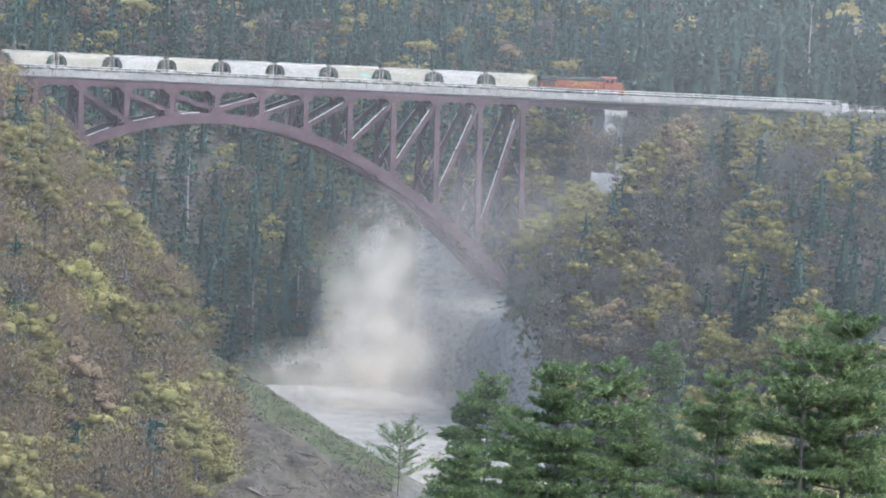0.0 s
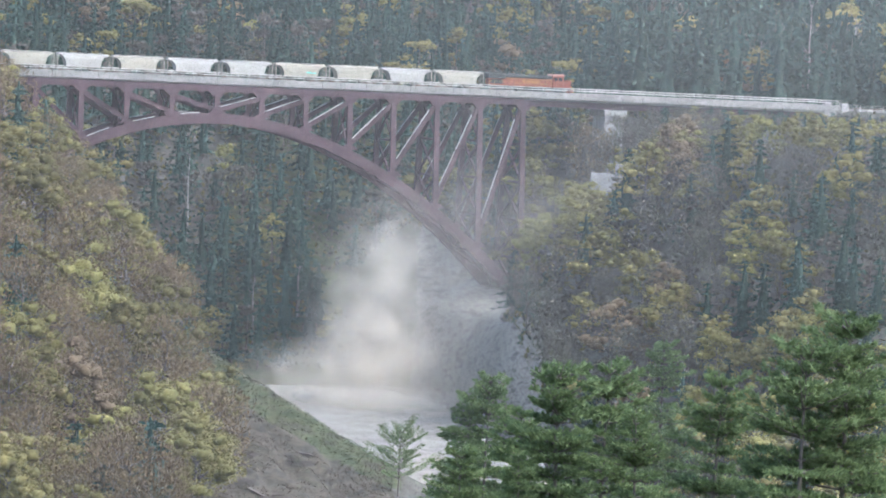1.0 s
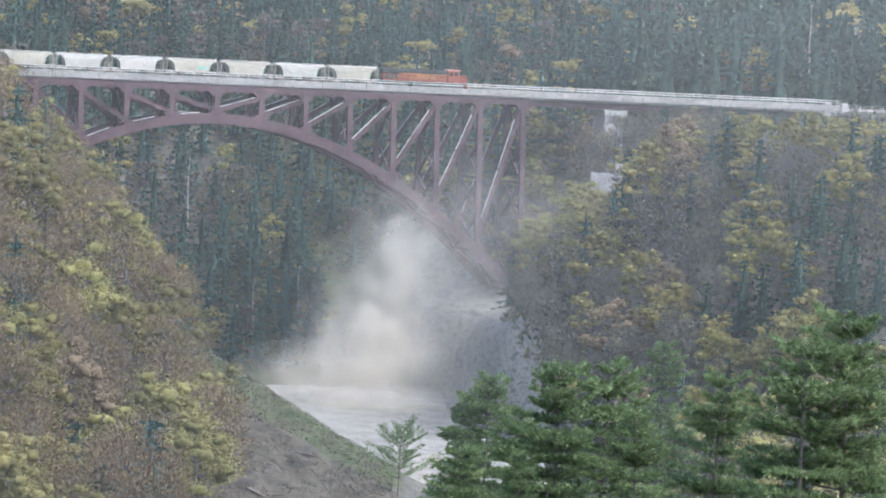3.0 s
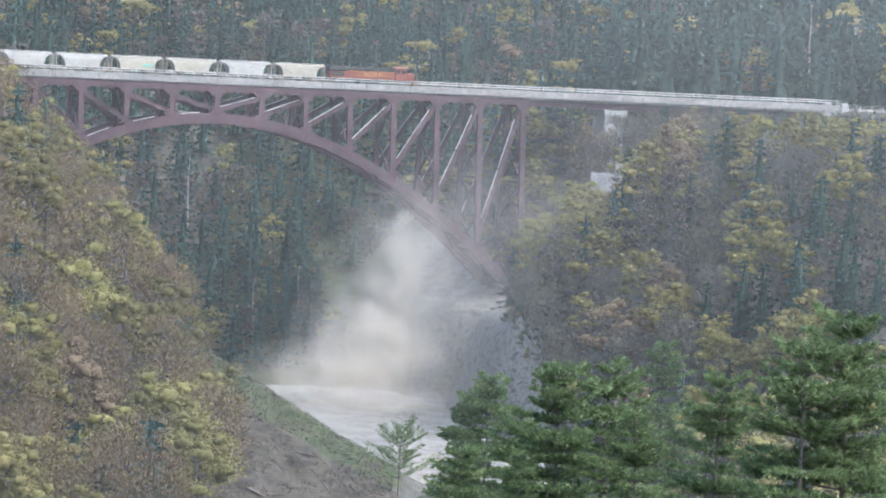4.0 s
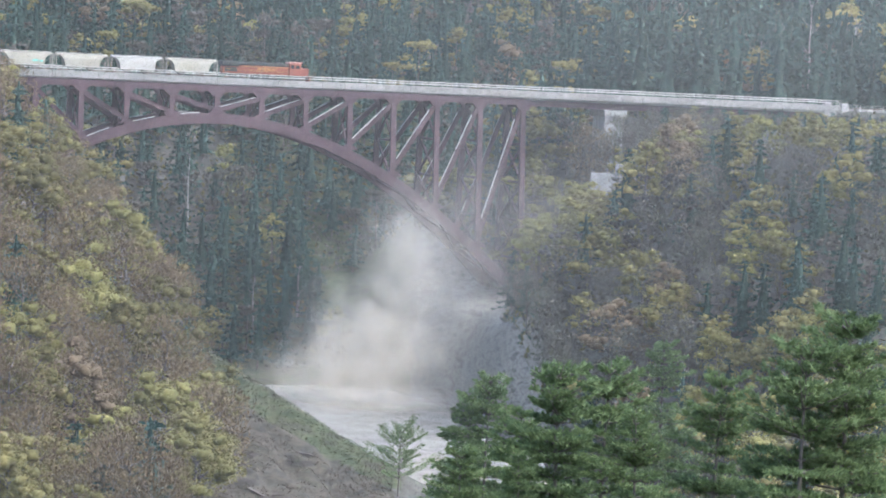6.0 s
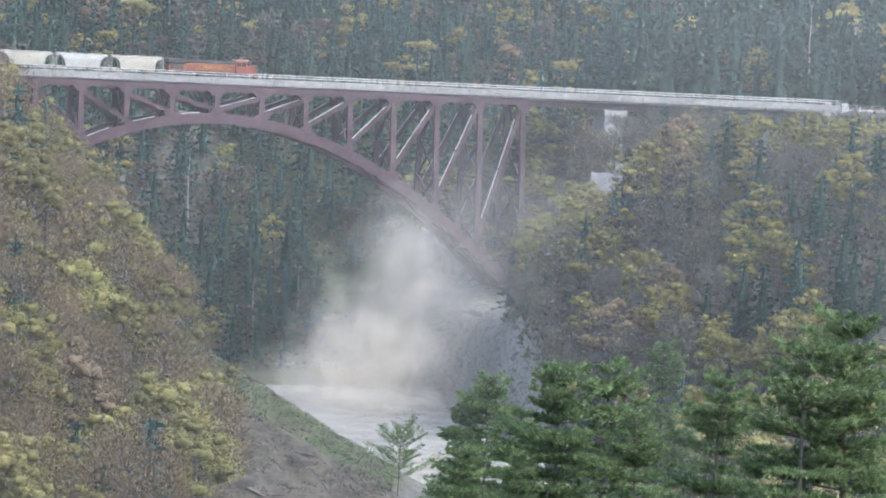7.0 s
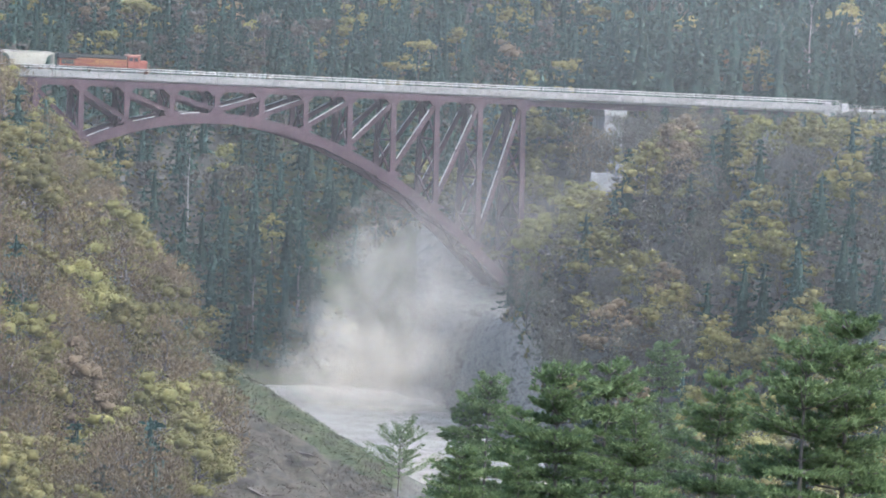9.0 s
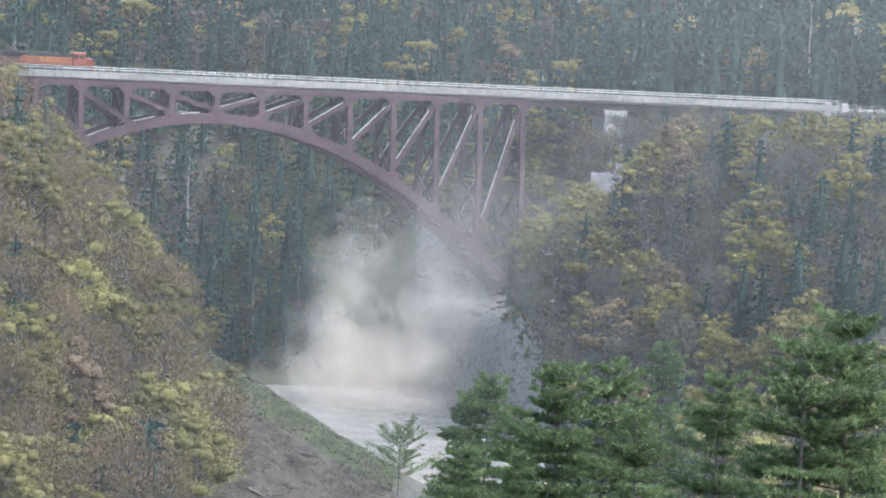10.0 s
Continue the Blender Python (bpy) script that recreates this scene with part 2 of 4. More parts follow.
def build_ground():
    qs = np.concatenate([np.arange(-400, 0, 40.0), np.arange(0, 640, 16.0), np.arange(640, 690, 3.0), np.arange(690, 880, 1.4), np.arange(880, 1120, 3.0), np.arange(1120, 1700, 12.0), np.geomspace(1700, 5200, 18)])
    ps = np.concatenate([-np.geomspace(3000, 190, 14), np.arange(-180, -75, 3.0), np.arange(-75, 24, 1.3), np.arange(24, 180, 3.0), np.geomspace(190, 3000, 14)])
    P, Q = np.meshgrid(ps, qs)
    Z = ground_z(P, Q)
    x, y, z = place(P, Q, Z)
    v = np.stack([x.ravel(), y.ravel(), z.ravel()], 1)
    nq, npp = P.shape
    i = (np.arange(nq - 1)[:, None] * npp + np.arange(npp - 1)[None]).ravel()
    f = np.stack([i, i + 1, i + npp + 1, i + npp], 1)
    ob = new("ground", from_arrays("ground", v, f, GROUND))
    # cover: bare shale on the gorge walls, soil and grass on the eroded foot of the spur
    e, (_, d, q0) = P - river_edge(Q), spur(P, Q)
    front = q0 - Q
    rock = sstep(-6, 0, e) * sstep(16 + 14 * (Q > 900), 9 + 12 * (Q > 900), e) * sstep(800, 830, Q) + sstep(-2, 4, d) * sstep(26, 12, d) * sstep(8, 26, front) * sstep(90, 60, front)
    soil = sstep(-8, 0, d) * sstep(46, 34, d) * sstep(4, 12, front) * sstep(120, 80, front)
    grass = sstep(-8, -2, d) * sstep(52, 40, d) * sstep(-14, -8, -front) * sstep(16, 9, front) + 0.3 * sstep(0, 10, d) * sstep(30, 20, d) * sstep(14, 20, front) * sstep(40, 30, front)
    for layer, amount in (("rock", rock), ("soil", soil), ("grass", grass)):
        ob.data.attributes.new(layer, "FLOAT", "POINT").data.foreach_set("value", np.clip(amount, 0, 1).ravel().astype(np.float32))
    ob.data.polygons.foreach_set("use_smooth", np.ones(len(ob.data.polygons), bool))
    tagged(ob, "wooded gorge sides of brown leaf litter and grey shale", "ground", kind="structure")


def build_water():
    qs = np.concatenate([np.arange(700, 1010, 1.6)])
    ps = np.arange(-110, 120, 1.6)
    P, Q = np.meshgrid(ps, qs)
    brink = 812 + 3 * np.sin(P * 0.25)
    Z = 0.22 * rough_noise(P, Q, 2.4) + 0.35 * rough_noise(P, Q, 6.0) * sstep(812, 850, Q) - 30 * (1 - np.sqrt(np.clip(1 - ((brink - Q) / 18).clip(0, 1) ** 2, 0, 1)))
    x, y, z = place(P, Q, Z)
    n, m = P.shape
    i = (np.arange(n - 1)[:, None] * m + np.arange(m - 1)[None]).ravel()
    ob = new("water", from_arrays("water", np.stack([x.ravel(), y.ravel(), z.ravel()], 1), np.stack([i, i + 1, i + m + 1, i + m], 1), FOAM))
    ob.data.polygons.foreach_set("use_smooth", np.ones(len(ob.data.polygons), bool))
    tagged(ob, "foaming white river running to the brink of a fall", "water", kind="structure")


build_ground()
build_water()

# ---- the bridge ----


def arch_drop(i):
    """How far the arch rib's lower edge lies under the deck's top at panel point i."""
    return 10.5 + 0.79 * i * i


def side_y(drop):
    return 5.2 + 0.09 * max(0.0, drop - 3)


def build_bridge():
    bridge = tagged(new("railway_bridge"), "maroon steel railway arch bridge with pale concrete deck edge", "bridge")
    bridge.location = (CROWN, 0, 0)
    xi = lambda i: PANEL * i
    zt = DECK - 2.55  # axis of the top chord
    for s in (-1, 1):
        def node(i, drop):
            return Vector((xi(i), s * side_y(drop), DECK - drop))
        # the rib: segmental box girder, deeper towards the crown
        for i in range(-7, 7):
            for k in (0, 1):
                bm = bmesh.new()
                a, b = i + k / 2, i + k / 2 + 0.5
                beam(bm, node(a, arch_drop(a) - 1.2), node(b, arch_drop(b) - 1.2), 1.1, 2.4)
                part("arch_rib", bm, STEEL, bridge)
        for i in range(-7, 7):
            bm = bmesh.new()
            beam(bm, (xi(i), s * 5.2, zt), (xi(i + 1), s * 5.2, zt), 1.0, 1.5)
            part("top_chord", bm, STEEL, bridge)
            if abs(i + 0.5) < 7:
                lo, hi = (i, i + 1) if i >= 0 else (i + 1, i)
                bm = bmesh.new()
                shift = Vector((-0.7 if i >= 0 else 0.7, 0, 0))
                a, b = node(lo, arch_drop(lo) - 2.8) + shift, node(hi, 4.6) + shift
                ibeam(bm, a, b, 0.9, 1.05)
                bar = part("diagonal", bm, STEEL, bridge)
                if i >= 0:
                    # skylight on the upper flange, added as a pale strip in two lengths
                    up = Vector((-(b - a).z, 0, (b - a).x)).normalized() * 0.6
                    for u0, u1 in ((0.12, 0.55), (0.57, 0.93)):
                        bm = bmesh.new()
                        beam(bm, a.lerp(b, u0) + up, a.lerp(b, u1) + up, 0.4, 0.17)
                        part("skylit_strip", bm, BRIGHT, bar, "pale strip added for skylight on the steel's top edge")
                elif i >= -4:
                    # added pale strip: the rib's top edge brightened as if skylit
                    bm = bmesh.new()
                    lift = Vector((0, 0, 0.12))
                    beam(bm, node(i + 0.1, arch_drop(i + 0.1) - 2.4) + lift, node(i + 0.62, arch_drop(i + 0.62) - 2.4) + lift, 0.5, 0.2)
                    part("skylit_strip", bm, BRIGHT, bridge, "pale strip added for skylight on the steel's top edge")
        for i in range(-7, 8):
            bm = bmesh.new()
            a, b = node(i, arch_drop(i) - 1.6), node(i, 2.0)
            beam(bm, a, b, 1.05, 1.25, up=(1, 0, 0))
            # gusset plates at the head
            for dz, half in ((-1.35, 1.9), (-1.8, 1.5), (-2.25, 1.1)):
                beam(bm, b + Vector((-half, 0, dz)), b + Vector((half, 0, dz)), 1.12, 0.46)
            for dz, half in ((1.0, 1.9), (1.5, 1.35)):
                beam(bm, a + Vector((-half, 0, dz)), a + Vector((half, 0, dz)), 1.12, 0.5)
            part("post", bm, STEEL, bridge)
        # approach girders
        for x0, x1 in ((xi(7), 41.5 - CROWN), (41.5 - CROWN, 70 - CROWN), (70 - CROWN, RIGHT_END - CROWN), (xi(-7) - 30, xi(-7))):
            bm = bmesh.new()
            ibeam(bm, (x0, s * 3.6, DECK - 2.4), (x1, s * 3.6, DECK - 2.4), 0.9, 2.1)
            n = int((x1 - x0) / 2.2)
            for k in range(1, n):
                box(bm, x0 + k * (x1 - x0) / n - 0.08, x0 + k * (x1 - x0) / n + 0.08, s * 3.6 - 0.42, s * 3.6 + 0.42, DECK - 3.3, DECK - 1.5)
            part("approach_girder", bm, STEEL, bridge)
    for i in range(-7, 8):
        drop = arch_drop(i)
        bm = bmesh.new()
        ibeam(bm, (xi(i), -4.9, DECK - 3.0), (xi(i), 4.9, DECK - 3.0), 0.8, 1.9, up=(0, 0, 1))
        part("floor_beam", bm, STEEL, bridge)
        # sway bracing between the two posts
        n = max(1, round((drop - 5) / 9))
        for k in range(n):
            d0, d1 = 3.6 + (drop - 5) * k / n, 3.6 + (drop - 5) * (k + 1) / n
            for s in (-1, 1):
                bm = bmesh.new()
                beam(bm, (xi(i), s * side_y(d0), DECK - d0), (xi(i), -s * side_y(d1), DECK - d1), 0.45, 0.5)
                part("sway_brace", bm, STEEL, bridge)
            bm = bmesh.new()
            beam(bm, (xi(i), -side_y(d1), DECK - d1), (xi(i), side_y(d1), DECK - d1), 0.5, 0.5)
            part("strut", bm, STEEL, bridge)
        if i < 7:
            for s in (-1, 1):
                bm = bmesh.new()
                d0, d1 = arch_drop(i) - 1, arch_drop(i + 1) - 1
                beam(bm, (xi(i), s * side_y(d0), DECK - d0), (xi(i + 1), -s * side_y(d1), DECK - d1), 0.45, 0.45)
                part("lateral_brace", bm, STEEL, bridge)
            for y in (-1.5, 1.5):
                bm = bmesh.new()
                ibeam(bm, (xi(i), y, DECK - 2.75), (xi(i + 1), y, DECK - 2.75), 0.5, 1.2)
                part("stringer", bm, STEEL, bridge)
    # deck trough and its pale edge, in panels
    x = LEFT_END - CROWN
    while x < RIGHT_END - CROWN - 1:
        x1 = min(x + PANEL, RIGHT_END - CROWN)
        bm = bmesh.new()
        box(bm, x, x1, -4.6, 4.6, DECK - 2.0, DECK - 1.15)
        part("deck_slab", bm, CONCRETE, bridge)
        for s in (-1, 1):
            bm = bmesh.new()
            box(bm, x + 0.02, x1 - 0.02, s * 5.0 - 0.4, s * 5.0 + 0.4, DECK - 1.5, DECK, 0.05)
            part("deck_edge", bm, FASCIA, bridge, "pale grey concrete deck edge")
        x = x1
    # railing
    for s in (-1, 1):
        for h in (0.48, 0.98):
            bm = bmesh.new()
            box(bm, -135, RIGHT_END - CROWN, s * 5.2 - 0.06, s * 5.2 + 0.06, DECK + h, DECK + h + 0.13)
            part("handrail", bm, BRIGHT, bridge, "white handrail")
    bm = bmesh.new()
    box(bm, -0.04, 0.04, -0.04, 0.04, 0, 1.1)
    post = mesh_of("rail_post", bm, BRIGHT)
    for s in (-1, 1):
        for k in range(108):
            ob = part("rail_post", post, BRIGHT, bridge)
            ob.location = (-134.5 + k * 2.63, s * 5.2, DECK)
    return bridge


def build_track():
    track = tagged(new("railway_track"), "single ballasted railway track on the deck", "track")
    bm = bmesh.new()
    extrude_profile(bm, [(-3.6, DECK - 1.15), (3.6, DECK - 1.15), (1.9, DECK - 0.8), (-1.9, DECK - 0.8)], LEFT_END, 260)
    part("ballast_bed", bm, BALLAST, track)
    for s in (-1, 1):
        bm = bmesh.new()
        extrude_profile(bm, [(s * 0.7525 + y, DECK - 0.67 + z) for y, z in ((-0.07, 0), (0.07, 0), (0.02, 0.04), (0.02, 0.12), (0.035, 0.17), (-0.035, 0.17), (-0.02, 0.12), (-0.02, 0.04))], LEFT_END, 260)
        part("rail", bm, RAIL, track)
    bm = bmesh.new()
    box(bm, -0.11, 0.11, -1.3, 1.3, 0, 0.15, 0.015)
    sleeper = mesh_of("sleeper", bm, TIMBER)
    for k in range(290):
        ob = part("sleeper", sleeper, TIMBER, track)
        ob.location = (LEFT_END + 0.5 + k * 1.25, 0, DECK - 0.82)


def build_piers():
    def pier(x, z0, z1, wx, wy):
        ob = tagged(new("bridge_pier"), "tall weathered concrete pier under the approach span", "pier", "piers of the approach")
        ob.location = (x, 0, z0)
        bm = bmesh.new()
        h = z1 - z0
        for s in (-1, 1):
            vs = []
            for z, k in ((0, 1.15), (h - 1.6, 1.0)):
                for i, j in ((-1, -1), (1, -1), (1, 1), (-1, 1)):
                    vs.append(bm.verts.new((i * wx / 2 * k, s * wy / 3.4 + j * wy / 7 * k, z)))
            for f in ((3, 2, 1, 0), (4, 5, 6, 7), (0, 1, 5, 4), (1, 2, 6, 5), (2, 3, 7, 6), (3, 0, 4, 7)):
                bm.faces.new([vs[q] for q in f])
        box(bm, -wx * 0.42, wx * 0.42, -wy / 4, wy / 4, 0, h - 1.6)
        part("shaft", bm, CONCRETE, ob)
        bm = bmesh.new()
        box(bm, -wx * 0.62, wx * 0.62, -wy / 2 - 0.4, wy / 2 + 0.4, h - 1.6, h, 0.15)
        part("cap", bm, CONCRETE, ob)
    pier(41.5, 34, DECK - 3.5, 4.6, 9.0)
    pier(70.0, 58, DECK - 3.5, 3.2, 9.0)
    pier(CROWN - 7 * PANEL - 30, 40, DECK - 3.5, 3.2, 9.0)
    for x in (CROWN - 7 * PANEL, CROWN + 7 * PANEL):
        for s in (-1, 1):
            f = tagged(new("arch_footing"), "stepped concrete footing holding the foot of the arch", "footing", "arch footings")
            f.location = (x, s * 8.3, 10)
            bm = bmesh.new()
            box(bm, -3, 3, -2.4, 2.4, 0, 9, 0.2)
            box(bm, -2.2, 2.2, -1.8, 1.8, 9, 12.6, 0.2)
            part("block", bm, CONCRETE, f)
    a = tagged(new("bridge_abutment"), "pale concrete abutment at the end of the deck", "abutment")
    a.location = (RIGHT_END, 0, 66)
    bm = bmesh.new()
    box(bm, -4.2, -0.2, -5.0, 5.0, -4, 4.4, 0.1)
    part("wall", bm, CONCRETE, a)
    for s in (-1, 1):
        bm = bmesh.new()
        box(bm, -0.15, 1.6, s * 5.0 - 0.7, s * 5.0 + 0.7, -4, 6.6, 0.1)
        part("wing_wall", bm, CONCRETE, a)


def build_ledge():
    """Shale ledges that crop out of the eroded foot of the spur."""
    r = np.random.default_rng(5)
    ob = tagged(new("rock_outcrop"), "dark layered shale ledge on the eroded bank", "rock")
    p0, q0 = -23.5, 752.0
    ob.location = place(p0, q0, float(ground_z(p0, q0)))
    for k in range(16):
        bm = bmesh.new()
        w, d, h = r.uniform(2.0, 5.5), r.uniform(2.5, 4.5), r.uniform(0.5, 1.0)
        box(bm, -w / 2, w / 2, -d / 2, d / 2, -h / 2, h / 2, 0.12)
        for v in bm.verts:
            v.co += Vector(r.normal(0, 0.12, 3))
        slab = part("slab", bm, SHALE, ob)
        slab.location = (r.uniform(-4.5, 4.5), 0.35 * (k // 3) + r.uniform(-0.6, 0.6), -2.2 + 0.78 * (k // 3) + r.uniform(-0.1, 0.1))
        slab.rotation_euler = (r.normal(0, 0.05), r.normal(0, 0.05), r.uniform(-0.5, 0.5))


def build_concrete_ruin():
    """Remains of old masonry below the approach pier."""
    ob = tagged(new("concrete_wall"), "low stepped pale concrete wall on the slope", "wall")
    p, z = pixel_place(1128, 305, 925)
    ob.location = place(p, 925, z)
    ob.rotation_euler = (0, 0, radians(-18))
    for x0, x1, z0, z1 in ((-8.5, -3.0, -6, -0.6), (-3.0, 2.4, -7, 1.6), (2.4, 4.6, -7, 0.4), (-7.0, 6.5, -8, -3.0)):
        bm = bmesh.new()
        box(bm, x0, x1, -1.2 if z1 < -2 else -0.6, 1.2, z0, z1, 0.12)
        part("wall_block", bm, CONCRETE, ob)


def build_fence():
    """Wire fence past the end of the deck."""
    ob = tagged(new("fence"), "thin grey wire fence beside the track", "fence")
    ob.location = (RIGHT_END + 2, -5.2, DECK - 1.6)
    for k in range(11):
        bm = bmesh.new()
        box(bm, k * 3.0 - 0.05, k * 3.0 + 0.05, -0.05, 0.05, -0.4, 1.9)
        part("post", bm, BRIGHT, ob)
    for z in (0.4, 0.85, 1.3, 1.75):
        bm = bmesh.new()
        box(bm, 0, 30, -0.02, 0.02, z, z + 0.05)
        part("wire", bm, BRIGHT, ob)


BRIDGE = build_bridge()
build_ledge()
build_concrete_ruin()
build_fence()

build_track()
build_piers()


# ---- the train ----
RAILTOP = DECK - 0.5


def wheelset_mesh(r=0.46):
    bm = bmesh.new()
    for s in (-1, 1):
        bmesh.ops.create_cone(bm, cap_ends=True, segments=20, radius1=r, radius2=r, depth=0.13, matrix=Matrix.Translation((0, s * 0.78, 0)) @ Matrix.Rotation(radians(90), 4, "X"))
    bmesh.ops.create_cone(bm, cap_ends=True, segments=8, radius1=0.09, radius2=0.09, depth=1.6, matrix=Matrix.Rotation(radians(90), 4, "X"))
    return mesh_of("wheelset", bm, RAIL)


WHEELS = wheelset_mesh()


def truck(parent, x, axles, r=0.46, base=1.75):
    bm = bmesh.new()
    half = base * (axles - 1) / 2
    for s in (-1, 1):
        beam(bm, (-half - 0.3, s * 1.02, r), (half + 0.3, s * 1.02, r), 0.22, 0.28)
        beam(bm, (-half * 0.6, s * 1.02, r + 0.28), (half * 0.6, s * 1.02, r + 0.28), 0.24, 0.3)
    box(bm, -0.35, 0.35, -1.0, 1.0, r, r + 0.4)
    t = part("truck", bm, LOCO_DARK if axles > 2 else HOPPER_DARK, parent)
    t.location = (x, 0, 0)
    for k in range(axles):
        w = part("wheelset", WHEELS, RAIL, t)
        w.location = (-half + k * base, 0, r)


def build_hopper(paint):
    """A two-bay covered hopper, centred on its own middle, rail top at z = 0."""
    car = new("hopper_wagon")
    L = 5.8
    prof = [(-1.55, 1.55), (-1.6, 2.4), (-1.58, 3.3), (-1.4, 3.95), (-1.0, 4.3), (-0.45, 4.45), (0.45, 4.45), (1.0, 4.3), (1.4, 3.95), (1.58, 3.3), (1.6, 2.4), (1.55, 1.55)]
    bm = bmesh.new()
    # body whose lower corners are cut away in a curve over the trucks
    n = len(prof)
    rings = []
    cut = [(-L + 1.9 * k / 5, 1.55 + 2.5 * math.sqrt(max(0.0, 1 - (k / 5) ** 2))) for k in range(6)]
    for x, zlow in cut + [(-x, z) for x, z in cut[::-1]]:
        rings.append([bm.verts.new((x, y, max(z, zlow))) for y, z in prof])
    for a, b in zip(rings, rings[1:]):
        for i in range(n):
            bm.faces.new((a[i], a[(i + 1) % n], b[(i + 1) % n], b[i]))
    bm.faces.new(rings[0][::-1]), bm.faces.new(rings[-1])
    part("body", bm, paint, car)
    for s in (-1, 1):
        bm = bmesh.new()
        box(bm, -5.7, 5.7, s * 1.5 - 0.05, s * 1.5 + 0.05, 1.3, 1.54, 0.02)
        part("side_sill", bm, HOPPER_DARK, car)
        bm = bmesh.new()
        box(bm, -L - 0.1, L + 0.1, s * 1.42 - 0.08, s * 1.42 + 0.08, 3.93, 4.05, 0.02)
        part("roof_rail", bm, paint, car)
        # end frame: platform, slanting posts and ladder
        bm = bmesh.new()
        box(bm, min(s * 4.8, s * 5.9), max(s * 4.8, s * 5.9), -1.5, 1.5, 1.1, 1.28)
        for y in (-1.35, -0.5, 0.5, 1.35):
            beam(bm, (s * 5.88, y, 1.2), (s * 5.84, y, 3.9), 0.1, 0.1, up=(0, 1, 0))
        beam(bm, (s * 5.85, -1.4, 1.4), (s * 5.85, 1.4, 1.4), 0.12, 0.3)
        part("end_frame", bm, HOPPER_DARK, car)
        bm = bmesh.new()
        for y in (-1.62, -1.2):
            beam(bm, (s * 6.0, y, 1.1), (s * 5.95, y, 4.3), 0.06, 0.06, up=(0, 1, 0))
        for k in range(8):
            z = 1.3 + k * 0.4
            x = s * 5.98
            beam(bm, (x, -1.62, z), (x, -1.2, z), 0.05, 0.05)
        part("ladder", bm, HOPPER_A, car)
        bm = bmesh.new()
        bmesh.ops.create_cone(bm, cap_ends=True, segments=4, radius1=1.5, radius2=0.45, depth=1.0, matrix=Matrix.Translation((s * 2.2, 0, 1.05)) @ Matrix.Rotation(radians(180), 4, "X") @ Matrix.Rotation(radians(45), 4, "Z"))
        part("hopper_bay", bm, HOPPER_DARK, car)
        bm = bmesh.new()
        box(bm, min(s * 5.85, s * 6.36), max(s * 5.85, s * 6.36), -0.16, 0.16, 0.72, 1.02, 0.04)
        part("coupler", bm, HOPPER_DARK, car)
        truck(car, s * 4.1, 2)
    for k in range(5):
        bm = bmesh.new()
        box(bm, -4.9 + k * 2.1, -3.5 + k * 2.1, -0.4, 0.4, 4.45, 4.6, 0.05)
        part("roof_hatch", bm, paint, car)
    bm = bmesh.new()
    for y in (-0.75, 0.75):
        box(bm, -5.8, 5.8, y - 0.18, y + 0.18, 4.5, 4.55)
    part("running_board", bm, BRIGHT, car)
    for k in range(4):
        bm = bmesh.new()
        x = -4.0 + k * 2.65
        box(bm, x - 0.04, x + 0.04, -1.64, -1.5, 1.6, 3.3)
        part("side_rib", bm, paint, car)
    # stencilled marks that cannot be read
    bm = bmesh.new()
    for z, w in ((3.1, 0.9), (2.8, 1.2)):
        box(bm, -4.3, -4.3 + w, -1.625, -1.57, z, z + 0.14)
    part("stencil_mark", bm, GREY_MARK, car)
    return car


